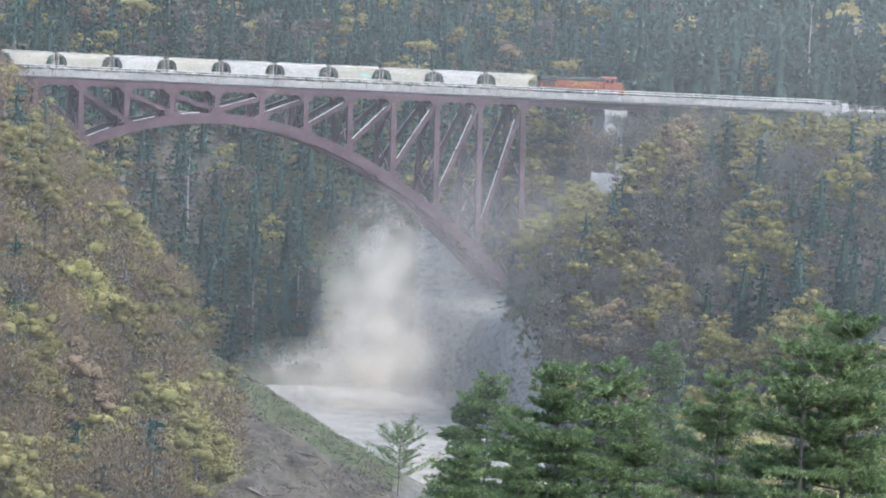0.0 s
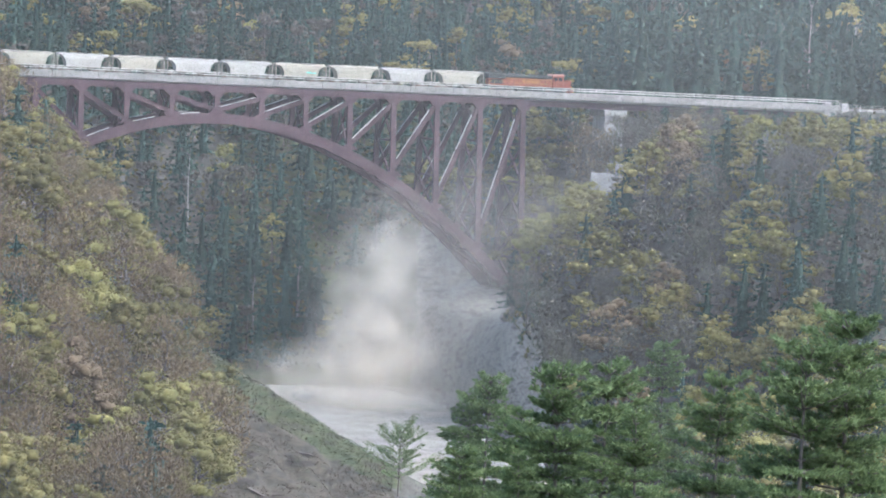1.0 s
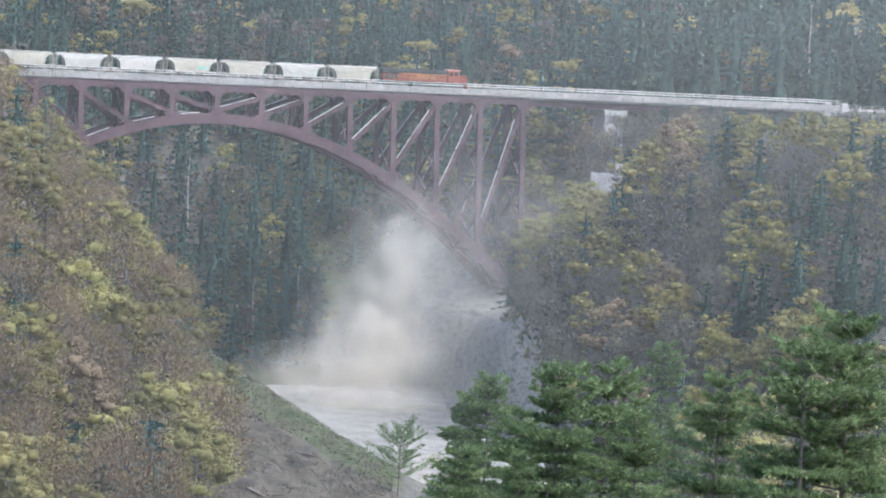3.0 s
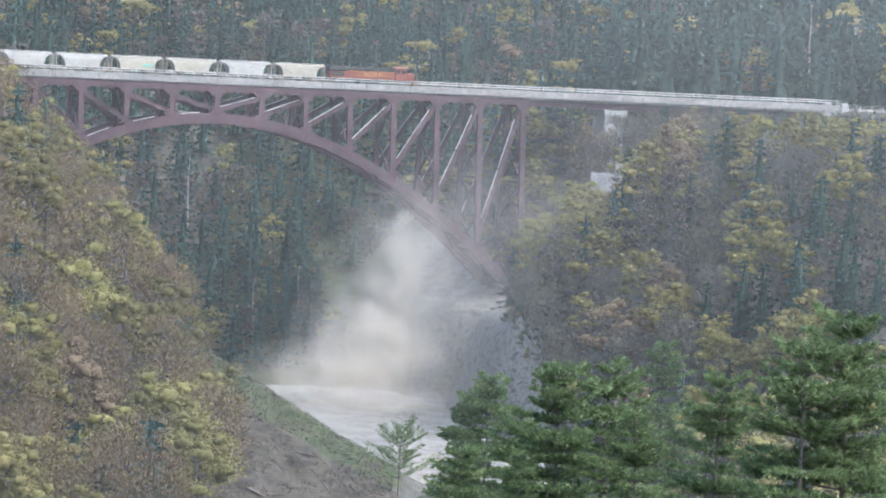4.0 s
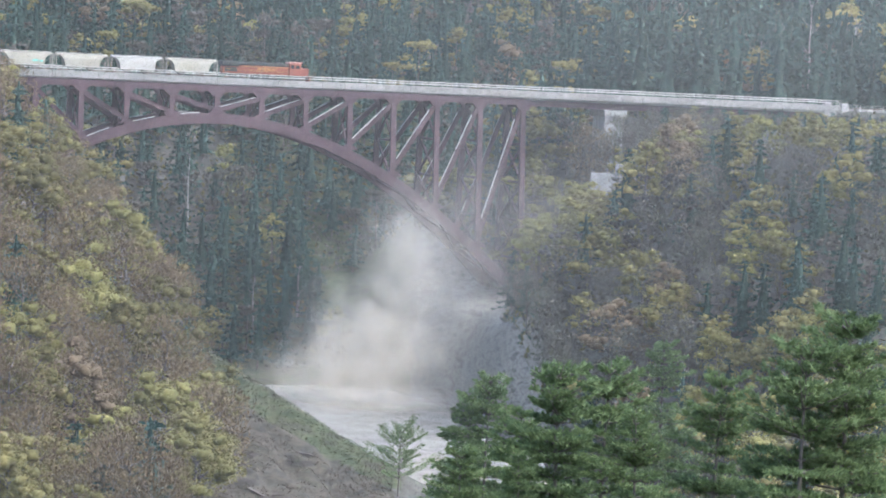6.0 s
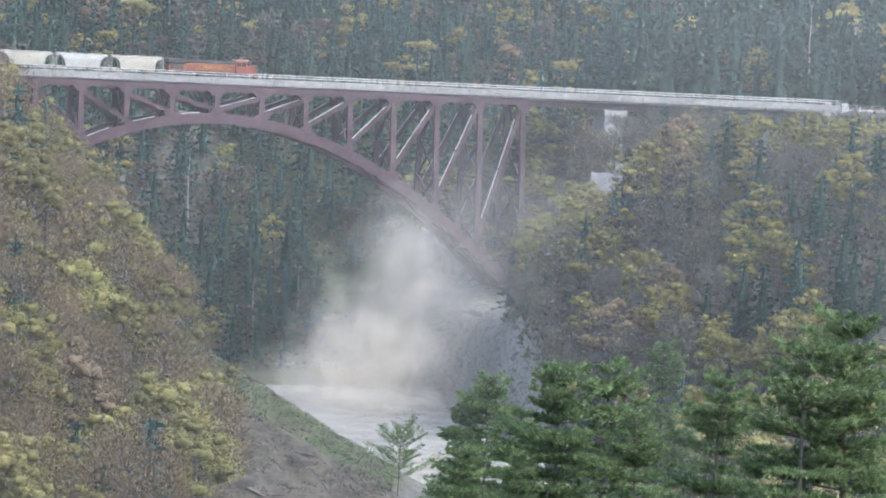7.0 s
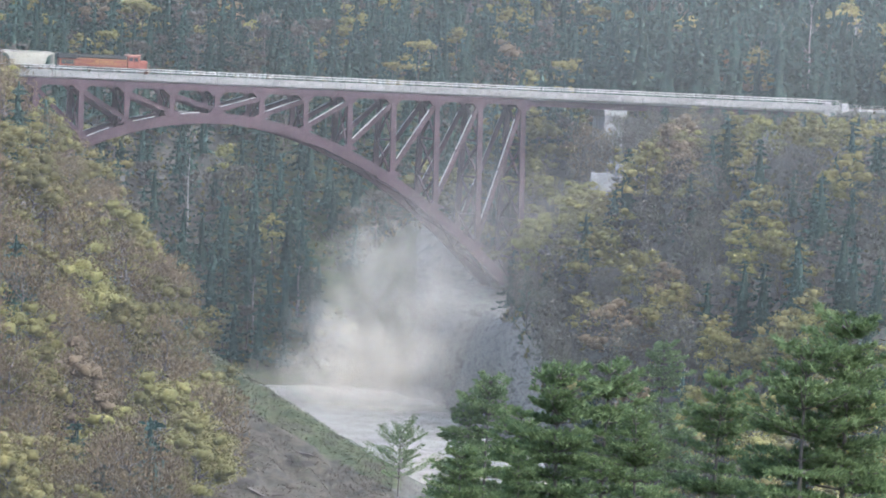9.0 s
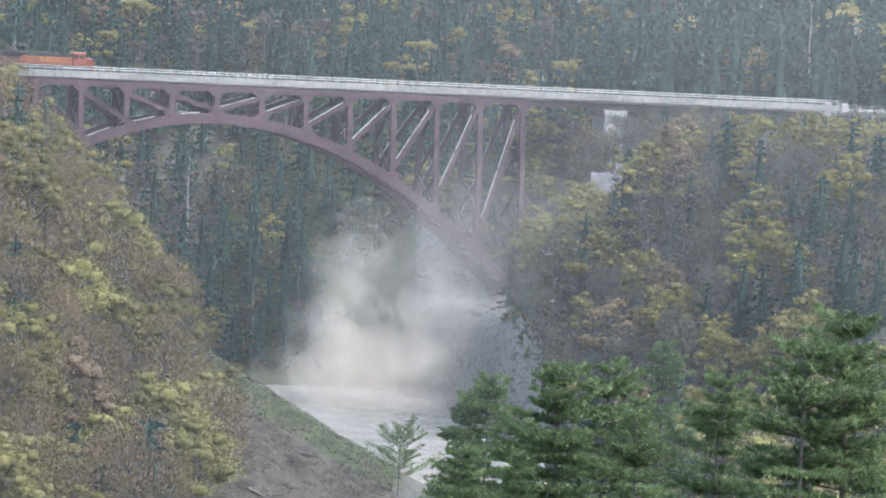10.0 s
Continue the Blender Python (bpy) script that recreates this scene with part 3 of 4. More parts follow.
def build_locomotive():
    """A six-axle road diesel, rear coupler at x = 0, nose towards +x, rail top at z = 0."""
    loco = tagged(new("locomotive"), "orange diesel locomotive with dark roof and yellow stripe", "locomotive")
    bm = bmesh.new()
    box(bm, 0.5, 21.8, -1.5, 1.5, 1.25, 1.6, 0.05)
    part("frame", bm, LOCO_DARK, loco)
    bm = bmesh.new()
    box(bm, 0.9, 16.6, -1.0, 1.0, 1.6, 3.5, 0.08)
    part("hood", bm, ORANGE, loco)
    bm = bmesh.new()
    box(bm, 0.5, 5.0, -1.5, 1.5, 3.2, 4.45, 0.25)
    part("radiator", bm, LOCO_DARK, loco, "dark flared radiator housing")
    bm = bmesh.new()
    box(bm, 5.0, 16.6, -1.02, 1.02, 3.5, 4.3, 0.15)
    for k in range(4):
        box(bm, 6.2 + k * 2.4, 7.8 + k * 2.4, -0.7, 0.7, 4.3, 4.5, 0.08)
    part("hood_roof", bm, LOCO_DARK, loco)
    bm = bmesh.new()
    box(bm, 16.6, 19.4, -1.5, 1.5, 1.6, 4.35, 0.12)
    part("cab", bm, ORANGE, loco)
    bm = bmesh.new()
    box(bm, 16.4, 19.7, -1.52, 1.52, 4.35, 4.72, 0.12)
    part("cab_roof", bm, PINKISH, loco, "salmon cab roof, its orange paled to look sunlit")
    bm = bmesh.new()
    extrude_profile(bm, [(-1.2, 1.6), (1.2, 1.6), (1.2, 3.1), (0.9, 3.45), (-0.9, 3.45), (-1.2, 3.1)], 19.4, 21.3)
    part("nose", bm, ORANGE, loco)
    for x0, x1 in ((16.95, 17.8), (18.1, 19.0)):
        bm = bmesh.new()
        box(bm, x0, x1, -1.53, -1.49, 3.2, 4.0, 0.01)
        part("cab_window", bm, GLASS, loco)
    bm = bmesh.new()
    box(bm, 19.38, 19.43, -1.2, 1.2, 3.55, 4.2, 0.01)
    part("windscreen", bm, GLASS, loco)
    for s in (-1, 1):
        bm = bmesh.new()
        box(bm, 5.4, 16.5, s * 1.02 - 0.02, s * 1.02 + 0.02, 3.2, 3.34)
        part("stripe", bm, YELLOW, loco, "yellow stripe along the hood")
        bm = bmesh.new()
        box(bm, 7.2, 15.6, s * 1.02 - 0.02, s * 1.02 + 0.02, 2.2, 2.32)
        part("stripe", bm, YELLOW, loco, "yellow stripe along the hood")
        bm = bmesh.new()
        for k in range(4):
            box(bm, 9.2 + k * 1.15, 10.0 + k * 1.15, s * 1.02 - 0.02, s * 1.02 + 0.02, 2.5, 3.05)
        part("company_mark", bm, YELLOW, loco)
        bm = bmesh.new()
        box(bm, 1.4, 4.4, s * 1.02 - 0.03, s * 1.02 + 0.03, 2.0, 3.0, 0.02)
        part("grille", bm, LOCO_DARK, loco)
        bm = bmesh.new()
        for k in range(13):
            x = 1.0 + k * 1.28
            box(bm, x - 0.03, x + 0.03, s * 1.46 - 0.03, s * 1.46 + 0.03, 1.6, 2.6)
        box(bm, 1.0, 16.4, s * 1.46 - 0.03, s * 1.46 + 0.03, 2.56, 2.62)
        part("handrail", bm, YELLOW, loco)
        bm = bmesh.new()
        for k in range(4):
            box(bm, 21.3, 21.75, s * 1.35 - 0.25, s * 1.35 + 0.25, 0.4 + k * 0.32, 0.46 + k * 0.32)
        box(bm, 21.55, 21.62, s * 1.4 - 0.03, s * 1.4 + 0.03, 0.4, 2.7)
        part("steps", bm, YELLOW, loco)
    for k in range(7):
        bm = bmesh.new()
        box(bm, 5.5 + k * 1.58, 5.54 + k * 1.58, -1.04, 1.04, 1.7, 3.7)
        part("door_seam", bm, LOCO_DARK, loco)
    bm = bmesh.new()
    box(bm, 7.9, 14.2, -1.35, 1.35, 0.35, 1.25, 0.2)
    part("fuel_tank", bm, LOCO_DARK, loco)
    bm = bmesh.new()
    box(bm, 21.3, 21.8, -1.45, 1.45, 0.35, 1.5, 0.08)
    part("pilot", bm, ORANGE, loco)
    for x0, x1 in ((-0.0, 0.55), (21.75, 22.3)):
        bm = bmesh.new()
        box(bm, x0, x1, -0.16, 0.16, 0.72, 1.02, 0.04)
        part("coupler", bm, LOCO_DARK, loco)
    truck(loco, 4.2, 3, 0.53, 1.95)
    truck(loco, 18.1, 3, 0.53, 1.95)
    return loco


LOCO = build_locomotive()
PITCH = 12.77
CARS = []
SOURCE = [build_hopper(HOPPER_A), build_hopper(HOPPER_B)]
for src in SOURCE:
    tagged(src, "", "freight wagon", "hopper wagons of the train")
tagged(SOURCE[0], "cream covered hopper wagon with sloping dark ends")
tagged(SOURCE[1], "pale grey covered hopper wagon with sloping dark ends")
for k, b in enumerate((0, 1, 0, 0, 1, 1, 0, 1, 0, 0, 1)):
    CARS.append(SOURCE[b] if SOURCE[b] not in CARS else copy_thing(SOURCE[b], pose(0, 0, 0)))
bm = bmesh.new()
box(bm, 1.2, 2.6, -1.63, -1.57, 2.3, 2.7, 0.02)
box(bm, 2.8, 3.6, -1.63, -1.57, 2.2, 2.55, 0.02)
part("graffiti_patch", bm, TEAL, CARS[3], "faded teal sprayed patch")
tagged(CARS[3], "cream covered hopper wagon with a teal sprayed patch")


# ---- trees ----
rng = np.random.default_rng(7)


def limb(pts, radii, sides=4):
    """A tapered tube of quads along a line of points."""
    pts = np.asarray(pts, float)
    v, f = [], []
    for k, (c, r) in enumerate(zip(pts, radii)):
        d = pts[min(k + 1, len(pts) - 1)] - pts[max(k - 1, 0)]
        d = d / (np.linalg.norm(d) + 1e-9)
        a = np.cross(d, (0.3, 0.9, 0.1))
        a /= np.linalg.norm(a) + 1e-9
        b = np.cross(d, a)
        for j in range(sides):
            t = 2 * np.pi * j / sides
            v.append(c + r * (np.cos(t) * a + np.sin(t) * b))
    for k in range(len(pts) - 1):
        for j in range(sides):
            f.append((k * sides + j, k * sides + (j + 1) % sides, (k + 1) * sides + (j + 1) % sides, (k + 1) * sides + j))
    return np.array(v), np.array(f, int)


def blades(centres, dirs, length, width, facing=None):
    """A narrow or broad leaf-shaped quad at each centre, along each direction, facing as told or turned at random."""
    n = len(centres)
    d = dirs / (np.linalg.norm(dirs, axis=1, keepdims=True) + 1e-9)
    s = np.cross(d, rng.normal(size=(n, 3)) if facing is None else facing + rng.normal(0, 0.55, (n, 3)))
    s /= np.linalg.norm(s, axis=1, keepdims=True) + 1e-9
    L, W = np.broadcast_to(length, n)[:, None] / 2, np.broadcast_to(width, n)[:, None] / 2
    v = np.stack([centres - d * L, centres + s * W, centres + d * L, centres - s * W], 1).reshape(-1, 3)
    return v, np.arange(4 * n).reshape(n, 4)


def join(pieces):
    vs, fs, o = [], [], 0
    for v, f in pieces:
        vs.append(v), fs.append(f + o)
        o += len(v)
    return np.concatenate(vs), np.concatenate(fs)


def lump(n):
    """A unit ball of quads, n by n on each of its six sides."""
    v, f, u = [], [], np.linspace(-1, 1, n + 1)
    for axis in range(3):
        for side in (-1, 1):
            o = len(v)
            for a in u:
                for b in u:
                    c = np.roll(np.array([side, a * side, b]), axis)
                    v.append(c / np.linalg.norm(c))
            f += [(o + i * (n + 1) + j, o + (i + 1) * (n + 1) + j, o + (i + 1) * (n + 1) + j + 1, o + i * (n + 1) + j + 1) for i in range(n) for j in range(n)]
    v, f = np.array(v), np.array(f)
    _, first, back = np.unique(np.round(v, 5), axis=0, return_index=True, return_inverse=True)
    return v[first], back.reshape(-1)[f]


LUMPS = {n: lump(n) for n in (2,)}


def clump(centre, radii, n):
    """The dense, uneven heart of a clump of leaves."""
    v, f = LUMPS[n]
    return centre + v * rng.uniform(0.5, 1.4, (len(v), 1)) * np.asarray(radii), f


def broadleaf(h, leaves, size, bare=False, width=0.3, limbs=16, twigs=3, heart=0.0):
    """Trunk with limbs, and a crown of clumps; returns wood and crown arrays."""
    lean = rng.normal(0, 0.03, 2)
    tip = np.array([lean[0] * h, lean[1] * h, h * 0.86])
    wood = [limb([(0, 0, -1.5), tip * 0.35, tip * 0.7, tip], [0.022 * h * 0.8, 0.017 * h * 0.8, 0.010 * h * 0.8, 0.02])]
    heads = []
    for k in range(limbs):
        t = rng.uniform(0.3, 0.95)
        a = k * 2.4 + rng.uniform(-0.4, 0.4)
        reach = h * width * (1.15 - 0.75 * abs(t - 0.5) / 0.5) * rng.uniform(0.6, 1.05)
        base = tip * t
        end = base + np.array([np.cos(a) * reach, np.sin(a) * reach, h * rng.uniform(0.07, 0.2)])
        mid = (base + end) / 2 + np.array([0, 0, -0.02 * h])
        wood.append(limb([base, mid, end], [0.007 * h, 0.004 * h, 0.015], 3))
        heads.append(end)
        if bare:
            for j in range(twigs):
                u = rng.uniform(0.4, 1)
                c = base + (end - base) * u
                wood.append(limb([c, c + np.array([*(rng.normal(0, 0.07 * h, 2)), rng.uniform(0.03, 0.12) * h])], [0.0028 * h, 0.01], 3))
    heads = np.array(heads + [tip, tip * 0.9 + np.array([0.06 * h, 0, 0])])
    idx = rng.integers(0, len(heads), leaves)
    r = rng.normal(size=(leaves, 3))
    r *= (rng.uniform(0.55, 1, leaves) ** 0.5 / (np.linalg.norm(r, axis=1) + 1e-9))[:, None]
    under = r[:, 2] < -0.3
    r[under, 2] *= -0.7  # clumps are domed, open below
    grow = rng.uniform(0.75, 1.3, len(heads))[idx][:, None]
    c = heads[idx] + r * np.array([0.14, 0.14, 0.105]) * h * grow
    loose = rng.uniform(size=leaves) < (0.5 if bare else 0.2)
    shell = rng.normal(size=(leaves, 3))
    shell *= (rng.uniform(0.2, 1, leaves) ** 0.4 / (np.linalg.norm(shell, axis=1) + 1e-9))[:, None]
    c = np.where(loose[:, None], tip * 0.74 + shell * np.array([width * 1.05, width * 1.05, 0.31]) * h, c)
    if bare:
        d = rng.normal(0, 0.9, (leaves, 3)) + (c - tip * 0.4) / (0.4 * h) + np.array([0, 0, 0.3])
        crown = blades(c, d, size * rng.uniform(0.7, 1.5, leaves) * 1.25, 0.36 * size)
    else:
        crown = blades(c, rng.normal(size=(leaves, 3)) * np.array([1, 1, 0.5]), size * rng.uniform(0.6, 1.4, leaves), size * rng.uniform(0.5, 0.9, leaves), np.where(loose[:, None], shell, r) + 0.5 * (c - tip * 0.6) / (0.3 * h) + np.array([0, 0, 0.25]))
    if heart:
        size_of = rng.uniform(0.8, 1.2, len(heads))
        crown = join([crown] + [clump(c + np.array([0, 0, 0.02 * h]), np.array([0.14, 0.14, 0.105]) * h * heart * g, 2) for c, g in zip(heads, size_of)])
    return join(wood), crown


def spruce(h, layers, size):
    wood = [limb([(0, 0, -1.5), (0, 0, h * 0.5), (0, 0, h * 0.98)], [0.011 * h, 0.006 * h, 0.02])]
    cs, ds = [], []
    for k in range(layers):
        t = 0.14 + 0.85 * (k + rng.uniform(-0.7, 0.7)) / layers
        n = int(rng.integers(5, 8))
        for j in range(n):
            a = j * 2 * np.pi / n + rng.uniform(-0.5, 0.5) + k
            reach = h * (0.25 * (1 - t) ** 0.7 + 0.02) * rng.uniform(0.4, 1.15)
            out = np.array([np.cos(a), np.sin(a), rng.uniform(-0.3, 0.05)])
            m = max(3, int(reach / size * 2.4))
            for u in np.linspace(0.2, 1.0, m):
                cs.append(np.array([0, 0, h * t]) + out * reach * u + rng.normal(0, 0.12, 3))
                ds.append(out + rng.normal(0, 0.45, 3))
    cs, ds = np.array(cs), np.array(ds)
    ts = np.linspace(0.16, 0.97, 6)
    heart = limb([(*rng.normal(0, 0.012 * h, 2), h * t) for t in ts], [h * 0.1 * (1 - t) ** 0.75 * rng.uniform(0.7, 1.2) for t in ts], 7)
    needles = blades(cs, ds, size * rng.uniform(0.8, 1.5, len(cs)), size * rng.uniform(0.45, 0.75, len(cs)))
    return join(wood), join([needles, heart])


def white_pine(h, whorls=13, spread=0.2, low=0.25, upturn=0.0):
    """A near white pine: level, upturned plumes of needle tufts on whorled limbs."""
    bend = rng.normal(0, 0.02, 2) * h
    axis = lambda t: np.array([bend[0] * t * t, bend[1] * t * t, h * t])
    wood = [limb([axis(t) for t in np.linspace(-0.05, 0.99, 7)], np.linspace(0.014 * h, 0.03, 7), 7)]
    cs, ds, ups = [], [], []
    for k in range(whorls):
        t = low + (0.985 - low) * (k + 0.4 * rng.uniform(-1, 1)) / whorls
        n = int(rng.integers(4, 7))
        for j in range(n):
            a = j * 2 * np.pi / n + rng.uniform(-0.45, 0.45) + 1.1 * k
            shape = 1.25 * (1 - t) ** 0.5 * (0.75 + 0.25 * min(1.0, 2.2 * t))
            reach = h * spread * shape * rng.choice((0.45, 0.7, 0.95, 1.15)) * rng.uniform(0.85, 1.15)
            out = np.array([np.cos(a), np.sin(a), 0.0])
            rise = upturn + rng.uniform(-0.16, 0.16) + 0.75 * t ** 4
            pts = [axis(t) + out * reach * u + np.array([0, 0, reach * (rise * u + 0.14 * u * u - 0.10 * u)]) for u in (0, 0.35, 0.7, 1.0)]
            wood.append(limb(pts, [0.0035 * h, 0.0026 * h, 0.0015 * h, 0.01], 4))
            side = np.cross(out, (0, 0, 1))
            m = int(10 + reach * 16)
            for u in rng.uniform(0.22, 1.05, m):
                fan = 0.45 * reach * (1.05 - abs(u - 0.6)) * rng.uniform(-1, 1)
                base = pts[0] + (pts[3] - pts[0]) * u + side * fan + np.array([0, 0, rng.normal(0.03, 0.09) - 0.04 * abs(fan)])
                d = out * 0.8 + side * np.sign(fan) * 0.5 + np.array([0, 0, 0.45])
                for _ in range(5):
                    dd = d + rng.normal(0, 0.5, 3)
                    dd /= np.linalg.norm(dd)
                    cs.append(base + dd * 0.17)
                    ds.append(dd)
                    ups.append(out * 0.6 + np.array([0, 0, 0.8]))
    cs, ds = np.array(cs), np.array(ds)
    return join(wood), blades(cs, ds, rng.uniform(0.36, 0.66, len(cs)), rng.uniform(0.09, 0.16, len(cs)), np.array(ups))


def tree_thing(name, arrays, leaf, label, bark=BARK):
    ob = tagged(new(name), label, "tree")
    part("trunk", from_arrays("trunk", *arrays[0], bark), bark, ob)
    part("crown", from_arrays("crown", *arrays[1], leaf), leaf, ob)
    return ob


def scatter(n, p0, p1, q0, q1, gap, keep, seed):
    """Places at least gap apart, in view coordinates, where keep says so."""
    r = np.random.default_rng(seed)
    found, cells = [], {}
    P, Q = r.uniform(p0, p1, n), r.uniform(q0, q1, n)
    ok = keep(P, Q)
    for p, q in zip(P[ok], Q[ok]):
        c = (int(p // gap), int(q // gap))
        if any((p - a) ** 2 + (q - b) ** 2 < gap * gap for i in (-1, 0, 1) for j in (-1, 0, 1) for a, b in cells.get((c[0] + i, c[1] + j), ())):
            continue
        cells.setdefault(c, []).append((p, q))
        found.append((p, q))
    return np.array(found)


def near_bridge(p, q):
    """The strip that the bridge and its track keep clear."""
    x, y, _ = place(p, q)
    return (np.abs(y) < 9) & (x > LEFT_END - 20) & (x < 320)


def in_view(p, q, m=8):
    return np.abs(p) < 0.111 * q + m


def left_keep(p, q):
    z, d, q0 = spur(p, q)
    bare = (d < 30) | ((d < 44) & (q > q0 - 30))
    return ~bare & (q < q0 + 14) & in_view(p, q) & ~near_bridge(p, q)


def right_keep(p, q):
    e = p - river_edge(q)
    return (e > np.where(q > 885, 24, 11)) & in_view(p, q) & ~near_bridge(p, q) & (q < 1000)


def back_keep(p, q):
    e = p - river_edge(q)
    return in_view(p, q) & ~near_bridge(p, q) & np.where(q < 1000, (e > 26) | (e < -3), True) & ((q > 962) | (e > 12)) & (ground_z(p, q) > 2)


UNITS = {
    "leafy": [broadleaf(16, 3000, 0.34, heart=0.42) for _ in range(4)],
    "bare": [broadleaf(16, 1900, 0.42, bare=True, width=0.26) for _ in range(5)],
    "dark": [spruce(20, 17, 0.85) for _ in range(3)],
    "mid leafy": [broadleaf(16, 850, 0.56, heart=0.45) for _ in range(3)],
    "mid bare": [broadleaf(16, 600, 0.62, bare=True, width=0.27, limbs=11, twigs=2, heart=0.3) for _ in range(3)],
    "mid dark": [spruce(20, 14, 1.05) for _ in range(3)],
    "far leafy": [broadleaf(16, 420, 0.78, limbs=7, heart=0.5) for _ in range(3)],
    "far bare": [broadleaf(16, 300, 0.9, bare=True, width=0.29, limbs=7, twigs=1, heart=0.38) for _ in range(3)],
    "far dark": [spruce(20, 10, 1.35) for _ in range(3)],
}
WOODS = {}


def add_wood(kind, leaf, p, q, s, turn, wide=1.0, sink=0.4):
    unit = UNITS[kind][int(rng.integers(len(UNITS[kind])))]
    x, y, z = place(p, q, float(ground_z(p, q)) - sink)
    c, n, tone = math.cos(turn), math.sin(turn), rng.uniform(-0.22, 0.22)
    R = np.array([[c * wide, -n * wide, 0], [n * wide, c * wide, 0], [0, 0, 1]]) * s
    for slot, (v, f) in zip(("wood", leaf), unit):
        WOODS.setdefault(slot, []).append((v @ R.T + np.array([x, y, z]), f, tone))


NEAR = {}


def species(p, q, dark, bias=0.0):
    """Which tree grows where: broad patches of conifers, bare and budding trees."""
    k = rough_noise(p, q, 23.0) * 0.5 + rng.normal(0, 0.45) + bias
    if rng.uniform() < dark:
        return "dark", "needles"
    if k > 0.62:
        return "leafy", "yellow"
    if k > 0.15:
        return "leafy", "olive"
    if k < -0.85:
        return "leafy", "bud"
    return "bare", "twig"


LEAF = {"needles": CONIFER, "yellow": LEAF_YELLOW, "olive": LEAF_OLIVE, "bud": LEAF_BUD, "twig": TWIG, "warm": TWIG_WARM}
LABEL = {
    "needles": ("conifer", "dark blue-green conifer on the gorge side"),
    "yellow": ("broadleaf_tree", "broadleaf tree in fresh yellow-green leaf"),
    "olive": ("broadleaf_tree", "broadleaf tree with thin olive spring leaf"),
    "bud": ("broadleaf_tree", "broadleaf tree with reddish-brown buds"),
    "twig": ("bare_tree", "bare grey-brown tree not yet in leaf"),
    "warm": ("bare_tree", "brown budding tree not yet in leaf"),
}


def plant(p, q, dark, singles, tall=1.0, far="", warm=False, cap=None, bias=0.0):
    kind, leaf = species(p, q, dark, bias)
    if warm and leaf == "twig":
        leaf = "warm"
    s = tall * rng.uniform(0.62, 1.12) * (1.0 if kind != "dark" else 0.9)
    turn = rng.uniform(0, 6.28)
    if p > -10 and -60 < place(p, q)[1] < -4:
        cap = 68.5 if p < 30 else 71.0
    if cap:  # kept low in front of the deck
        s = min(s, (cap - float(ground_z(p, q))) / (20 if kind == "dark" else 17))
        if s < 0.2:
            return
    if singles:
        v = int(rng.integers(len(UNITS[kind])))
        key = (kind, leaf, v)
        m = Matrix.LocRotScale(place(p, q, float(ground_z(p, q)) - 0.4), Euler((0, 0, turn)), None)
        if key not in NEAR:
            NEAR[key] = tree_thing(LABEL[leaf][0], UNITS[kind][v], LEAF[leaf], LABEL[leaf][1])
            NEAR[key]["group"] = "trees of the gorge side"
            ob = NEAR[key]
            ob.matrix_basis = m
        else:
            ob = copy_thing(NEAR[key], m)
        ob.scale = (s, s, s)
    else:
        add_wood(far + kind, leaf, p, q, s, turn)


def tree_line(p, q):
    """Height that the crowns of the spur reach, seen along the line of sight."""
    far = 22 + 1.29 * (-p * 860 / q - 46)
    far = min(far, 70 + 0.9 * (-p * 860 / q - 86))
    return EYE[2] - (EYE[2] - far) * q / 860


for p, q in scatter(9000, -115, -28, 620, 900, 7.8, left_keep, 1):
    plant(p, q, 0.05, p > -100 and q > 690, 1.45, "", warm=True, bias=0.06, cap=max(tree_line(p, q), float(ground_z(p, q)) + 4))
for p, q in scatter(9000, -5, 120, 690, 1000, 5.8, right_keep, 2):
    plant(p, q, 0.2 + 0.3 * (p > 60), q < 900 and rng.uniform() < 0.45, 1.0, "mid ", cap=69.0 if p < 30 else 71.0, bias=0.08)
for p, q in scatter(17000, -150, 150, 960, 1180, 6.0, back_keep, 3):
    plant(p, q, 0.78 if p < 40 else 0.9, False, 1.05 if p < 40 else 1.45, "far ")
for p, q in scatter(16000, -230, 230, 1180, 1800, 9.5, back_keep, 4):
    plant(p, q, 0.14 + 0.5 * (p > 0.045 * q), False, 1.45, "far ", warm=p < -40, bias=0.35)
def feature(x, y, leaf, tall, q0, q1, kind="leafy"):
    """A tree that stands out: its top on the bearing x, y, its foot where the ground lets it be about so tall."""
    best = None
    for q in range(q0, q1, 3):
        p, top = pixel_place(x, y, q)
        h = top - float(ground_z(p, q))
        if h > 3 and (best is None or abs(h - tall) < abs(best[1] - tall)):
            best = (q, h, p)
    if not best:
        return
    q, h, p = best
    arrays = UNITS[kind][int(rng.integers(len(UNITS[kind])))]
    s = min(h, tall * 1.25) / (20 if kind == "dark" else 16)
    ob = tree_thing(LABEL[leaf][0], arrays, LEAF[leaf], LABEL[leaf][1])
    ob["group"] = "trees of the gorge side"
    ob.matrix_basis = Matrix.LocRotScale(place(p, q, pixel_place(x, y, q)[1] - s * (20 if kind == "dark" else 16)), Euler((0, 0, rng.uniform(0, 6))), (s, s, s))


